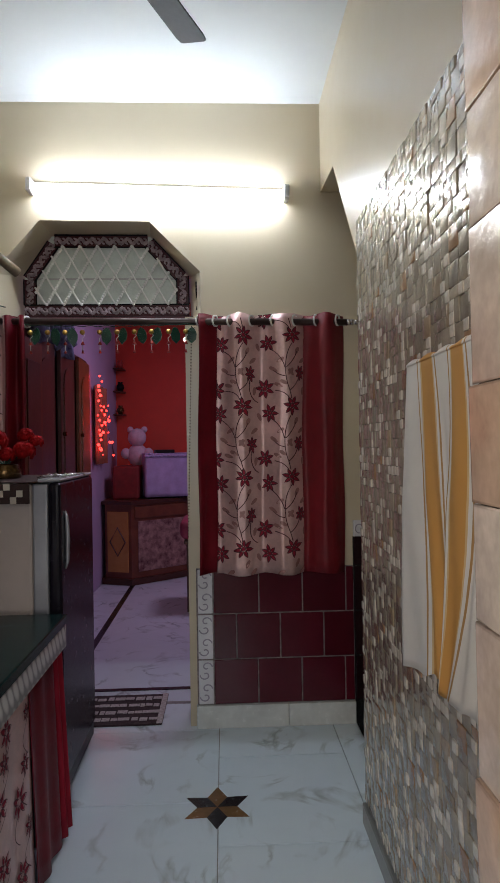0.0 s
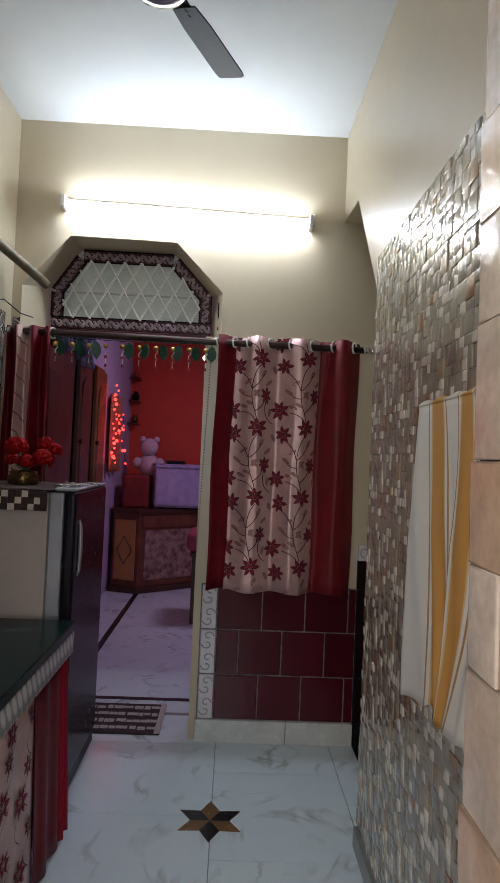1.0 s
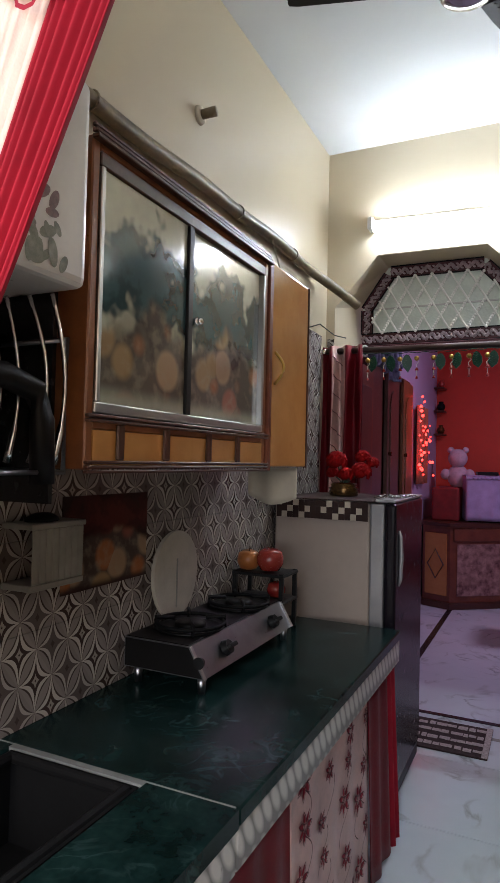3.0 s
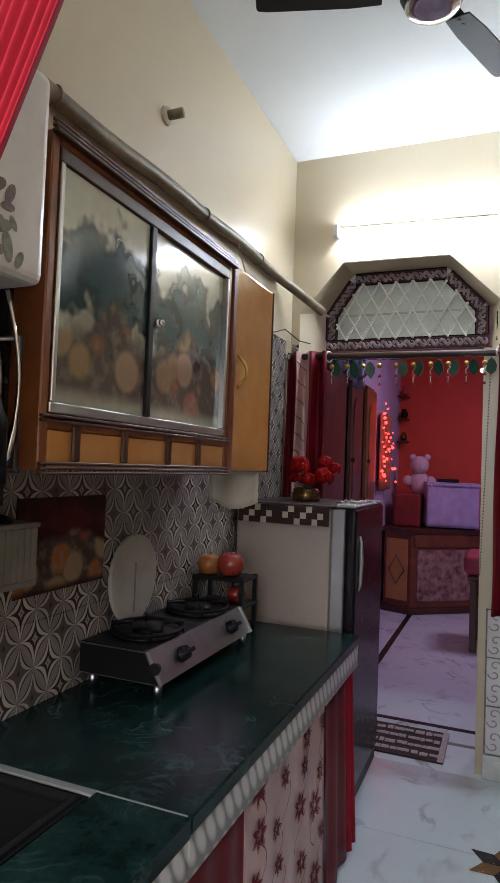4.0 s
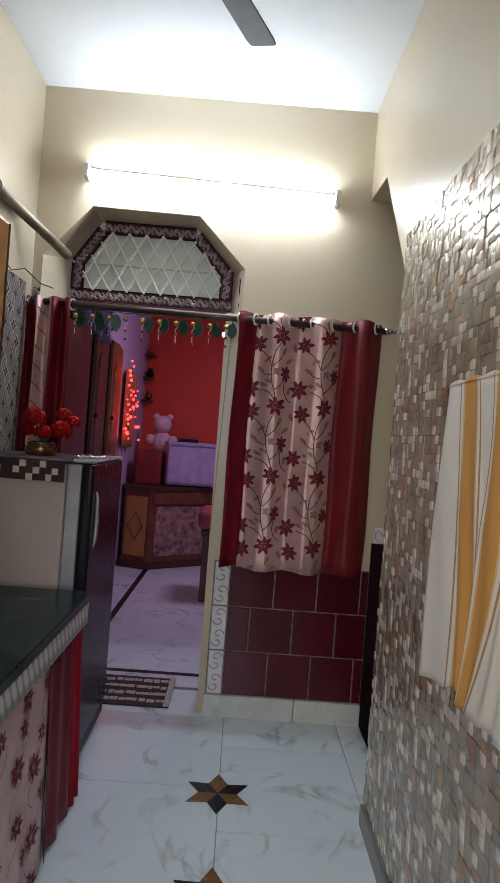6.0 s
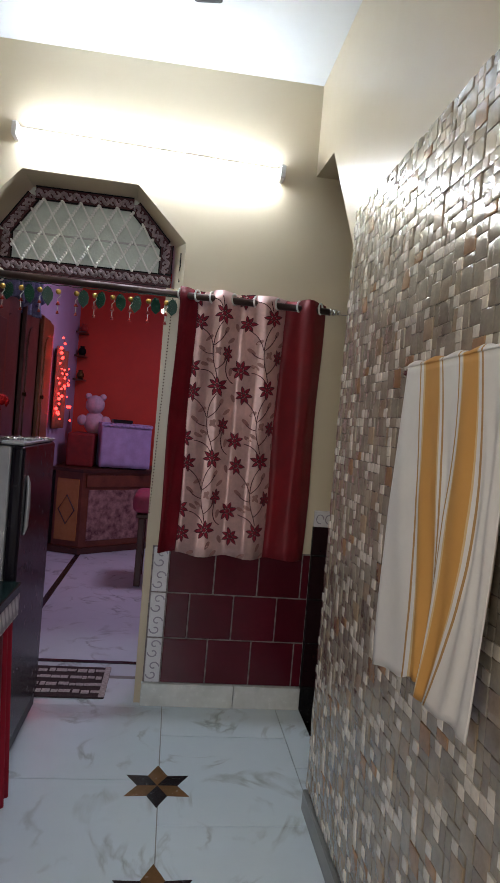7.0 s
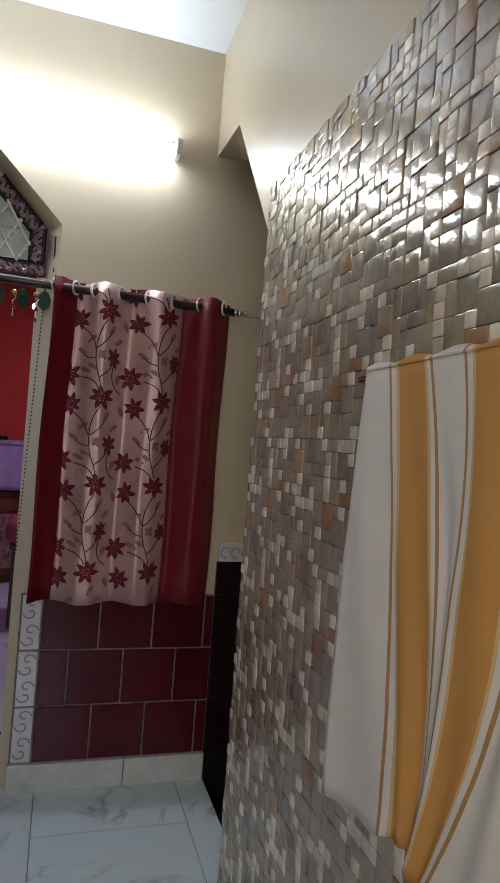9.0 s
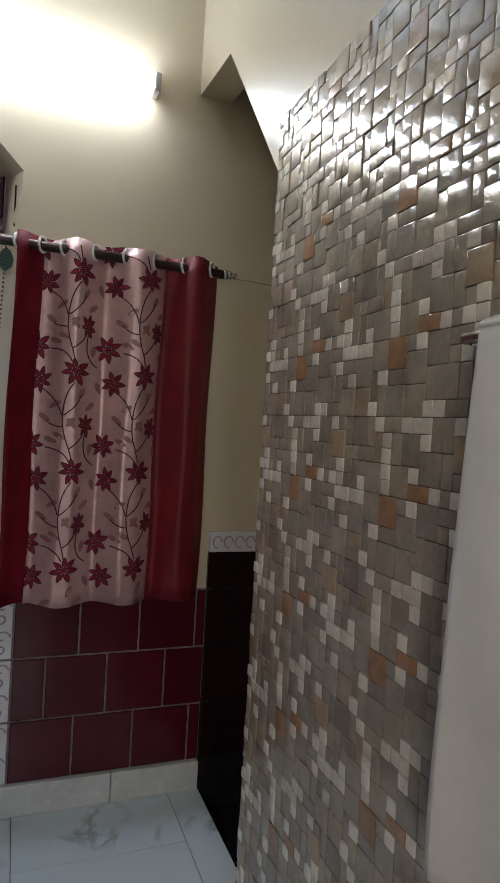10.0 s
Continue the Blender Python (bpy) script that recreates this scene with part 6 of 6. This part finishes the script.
for x0, x1, off in ((LW, -0.12, 0.0), (-0.12, 0.495, 0.0), (0.495, 1.045, -0.27), (1.045, 1.165, 0.1)):
    ys = [BACK] + [v for v in (2.375 + off + 0.61 * k for k in range(-7, 2)) if BACK + 0.1 < v < 3.25] + [FW + 0.30]
    for a, b in zip(ys, ys[1:]):
        slab(x0, x1, a, b)

# baseboard and maroon tiles on the far wall
for x0, x1 in ((0.388, 0.83), (0.833, 1.16)):
    solo("baseboard", B(x0, x1, 2.992, FW, 0, 0.108, 0.003), MARBLE_STEP, "white marble baseboard block", "baseboard", "structure")
dado = solo("wall_far_dado", B(0.392, 1.16, 3.016, FW - 0.0005, 0.109, 0.765), PALEGROUT, "maroon glazed tile dado with pale joints", "dado", "structure")
# near-black bed and tiles here carry the alcove's shade as colour
alcove_dado = solo("wall_far_dado_alcove", B(1.1605, 2.0, 3.016, FW - 0.0005, 0.109, 0.905), BLACKSTONE, "alcove dado coloured dark for its shade", "dado", "structure")
solo("baseboard", B(1.1625, 2.0, 3.014, FW - 0.0005, -0.099, 0.1085), BLACKSTONE, "black stone baseboard at the sunken alcove floor", "baseboard", "structure")


def wall_tile(name, x0, x1, z0, z1, material, parent, y=3.008, g=0.0035):
    return part(name, B(x0 + g, x1 - g, y, 3.0155, z0 + g, z1 - g, 0.0025), material, parent)


for r, (z0, z1, off) in enumerate(((0.109, 0.327, 0.688), (0.327, 0.546, 0.585), (0.546, 0.765, 0.695))):
    xs = [0.474] + [v for v in (off + 0.2125 * k for k in range(-2, 8)) if 0.50 < v < 1.12] + [1.16]
    for a, b in zip(xs, xs[1:]):
        wall_tile("tile", a, b, z0, z1, MAROON_TILE, dado)
    for k in range(4):
        wall_tile("tile", 1.162 + 0.2095 * k, 1.162 + 0.2095 * (k + 1), z0, z1, SHADED_TILE, alcove_dado)
    bt = wall_tile("border_tile", 0.396, 0.474, z0, z1, WHITE_TILE, dado, 3.006)
    bm = bmesh.new()
    for i in range(2):
        for s in (1, -1):
            P = []
            for k in range(18):
                a = k / 17 * 3.4 * math.pi / 2
                rr = 0.026 * (1 - 0.7 * k / 17)
                P.append((0.435 + s * (0.004 + rr * math.cos(a)), 3.0052, z0 + 0.06 + i * 0.105 + s * (0.022 + rr * math.sin(a)) * 0.9))
            ribbon(bm, P, 0.0065, (0, -1, 0))
    part("scroll_print", bm, GREY_SCROLL, bt)
for x in (1.16, 1.36, 1.56):
    bt = part("border_tile", B(x + 0.003, x + 0.197, 3.006, 3.0295, 0.907, 0.985, 0.002), WHITE_TILE, dado)
    bm = bmesh.new()
    for i in range(4):
        P = [(x + 0.03 + 0.045 * i + 0.018 * math.cos(a * 0.5), 3.0052, 0.945 + 0.022 * math.sin(a * 0.5)) for a in range(11)]
        ribbon(bm, P, 0.005, (0, -1, 0))
    part("scroll_print", bm, GREY_SCROLL, bt)
    for z in (0.77,):
        part("tile", B(x + 0.003, x + 0.197, 3.008, 3.0155, 0.768, 0.905, 0.0025), SHADED_TILE, alcove_dado)

# skirting under the tiled wall
solo("baseboard", B(RW - 0.018, RW, 0.379, 2.205, 0, 0.075, 0.004), GREYSKIRT, "grey stone skirting below the tiled wall", "baseboard", "structure")

# printed tiles on the left wall
splash = solo("wall_left_tiling", B(LW, LW + 0.003, -1.2, 2.93, CZ, 2.04), GROUT, "diamond print wall tiles above the counter", "wall tiling", "structure")
tw, th = 0.30, 0.211
for i in range(10):
    for j in range(6):
        y0, z0 = -0.07 + i * tw, CZ + j * th
        part("tile", B(LW + 0.0031, LW + 0.010, y0 + 0.0007, y0 + tw - 0.0007, z0 + 0.0007, z0 + th - 0.0007, 0.0006), DIAMOND, splash)
for j in range(6):
    z0 = CZ + j * th
    part("tile", B(LW + 0.0101, -0.566, FW - 0.008, FW - 0.0005, z0 + 0.0007, z0 + th - 0.0007, 0.0006), DIAMOND, splash)


# stone-look relief tiles, 366 x 262 mm, 14 x 10 cells each, all cast from one mould
CU, CW = 0.366 / 14, 0.262 / 10


def relief_layout():
    """Pieces of the mould: cell, size, height, tilt and kind (0 taupe, 1 pale, 2 rusty, 3 tan)."""
    rng = random.Random(33)
    nu, nv = 14, 10
    used = [[False] * nv for _ in range(nu)]
    out = []

    def put(i, j, a, b, kind):
        for p in range(a):
            for q in range(b):
                used[i + p][j + q] = True
        h = 0.003 + (rng.choice((0.0, 0.0011, 0.0027)) if kind != 1 else rng.choice((0.0015, 0.0034, 0.0043)))
        out.append((i, j, a, b, h, rng.uniform(-0.0004, 0.0004), rng.uniform(-0.0005, 0.0003), kind))

    for i, j, a, b, kind in ((8, 8, 2, 2, 2), (12, 5, 2, 2, 3), (1, 2, 2, 2, 3), (5, 0, 2, 1, 2), (10, 2, 1, 2, 3)):
        put(i, j, a, b, kind)
    for j in range(nv):
        for i in range(nu):
            if used[i][j]:
                continue
            opts = [(2, 2)] * 10 + [(2, 1)] * 3 + [(1, 2)] * 2 + [(1, 1)] * 6
            rng.shuffle(opts)
            for a, b in opts + [(1, 1)]:
                if i + a <= nu and j + b <= nv and not (j < 5 < j + b) and not any(used[i + p][j + q] for p in range(a) for q in range(b)):
                    break
            put(i, j, a, b, 1 if a * b == 1 and rng.random() < 0.72 else 0)
    return out


MOULD = relief_layout()
BLOCKS = [(i, j, a, b, 0.004 + 0.0016 * (k % 3), 0.0005 * (k % 2), -0.0004 * (k % 3), kind) for k, (i, j, a, b, kind) in enumerate(((0, 0, 5, 4, 4), (5, 0, 4, 2, 4), (9, 0, 5, 3, 5), (5, 2, 4, 2, 4), (9, 3, 5, 4, 4), (0, 4, 3, 4, 5), (3, 4, 6, 3, 4), (3, 7, 6, 3, 4), (0, 8, 3, 2, 4), (9, 7, 3, 3, 5), (12, 7, 2, 3, 4)))]
CAST = {}


def relief_mesh(i0=0, i1=14, j0=0, j1=10, mould=MOULD):
    """A cast of the mould, cut to the cells i0..i1 and j0..j1."""
    key = (i0, i1, j0, j1, len(mould))
    if key in CAST:
        return CAST[key]
    verts, faces, slots = [], [], []
    for i, j, a, b, h, t1, t2, kind in mould:
        ia, ib, ja, jb = max(i, i0), min(i + a, i1), max(j, j0), min(j + b, j1)
        if ia >= ib or ja >= jb:
            continue
        slots += [kind] * 13
        g, c, e = 0.0005, 0.0007, 0.0024
        y0, y1, z0, z1 = ia * CU + g, ib * CU - g, ja * CW + g, jb * CW - g
        n = len(verts)
        for x, d in ((0, 0), (-h + c, 0)):
            verts += [(x, y0 + d, z0 + d), (x, y1 - d, z0 + d), (x, y1 - d, z1 - d), (x, y0 + d, z1 - d)]
        for x, d in ((-h, c), (-h - 0.0003, e)):
            verts += [(x - t1 - t2, y0 + d, z0 + d), (x + t1 - t2, y1 - d, z0 + d), (x + t1 + t2, y1 - d, z1 - d), (x - t1 + t2, y0 + d, z1 - d)]
        for k in range(4):
            l = (k + 1) % 4
            for m in (0, 4, 8):
                faces.append((n + m + k, n + m + l, n + m + 4 + l, n + m + 4 + k))
        faces.append((n + 12, n + 13, n + 14, n + 15))
    me = bpy.data.meshes.new("relief_tile")
    me.from_pydata(verts, [], faces)
    me.update()
    bmx = bmesh.new()
    bmx.from_mesh(me)
    bmesh.ops.recalc_face_normals(bmx, faces=bmx.faces)
    bmx.to_mesh(me)
    bmx.free()
    for m in (STONE_TILE, STONE_PALE, STONE_RUST, STONE_TAN, STONE_PEACH, STONE_CREAM):
        me.materials.append(m)
    for p, k in zip(me.polygons, slots):
        p.material_index = k
        p.use_smooth = abs(p.normal.x) > 0.4
    CAST[key] = me
    return me


def relief_tile(parent, x, y, z, *cut):
    o = new("tile", relief_mesh(*cut))
    o.parent = parent
    o.location = (x, y, z)


part("tile_bed", B(RW - 0.003, RW - 0.0002, 0.379, 2.205, 0.076, 2.158), DARKGROUT, wall_right)
for i in range(-3, 3):
    cut_i = {2: (0, 3), -3: (4, 14)}.get(i, (0, 14))
    for j in range(-5, 4):
        cut_j = {-5: (4, 10), 3: (0, 3)}.get(j, (0, 10))
        relief_tile(wall_right, RW - 0.003, 1.39 + 0.366 * i, 1.294 + 0.262 * j, *cut_i, *cut_j)
part("tile_bed", B(0.7082, 0.7118, -0.30, 0.378, 0.0, 3.02), DARKGROUT, pillar)
for i in range(2):
    for j in range(11):
        relief_tile(pillar, 0.7082, 0.378 - 0.366 * (i + 1), 0.01 + 0.262 * j, 0, 14, 0, 10, BLOCKS)
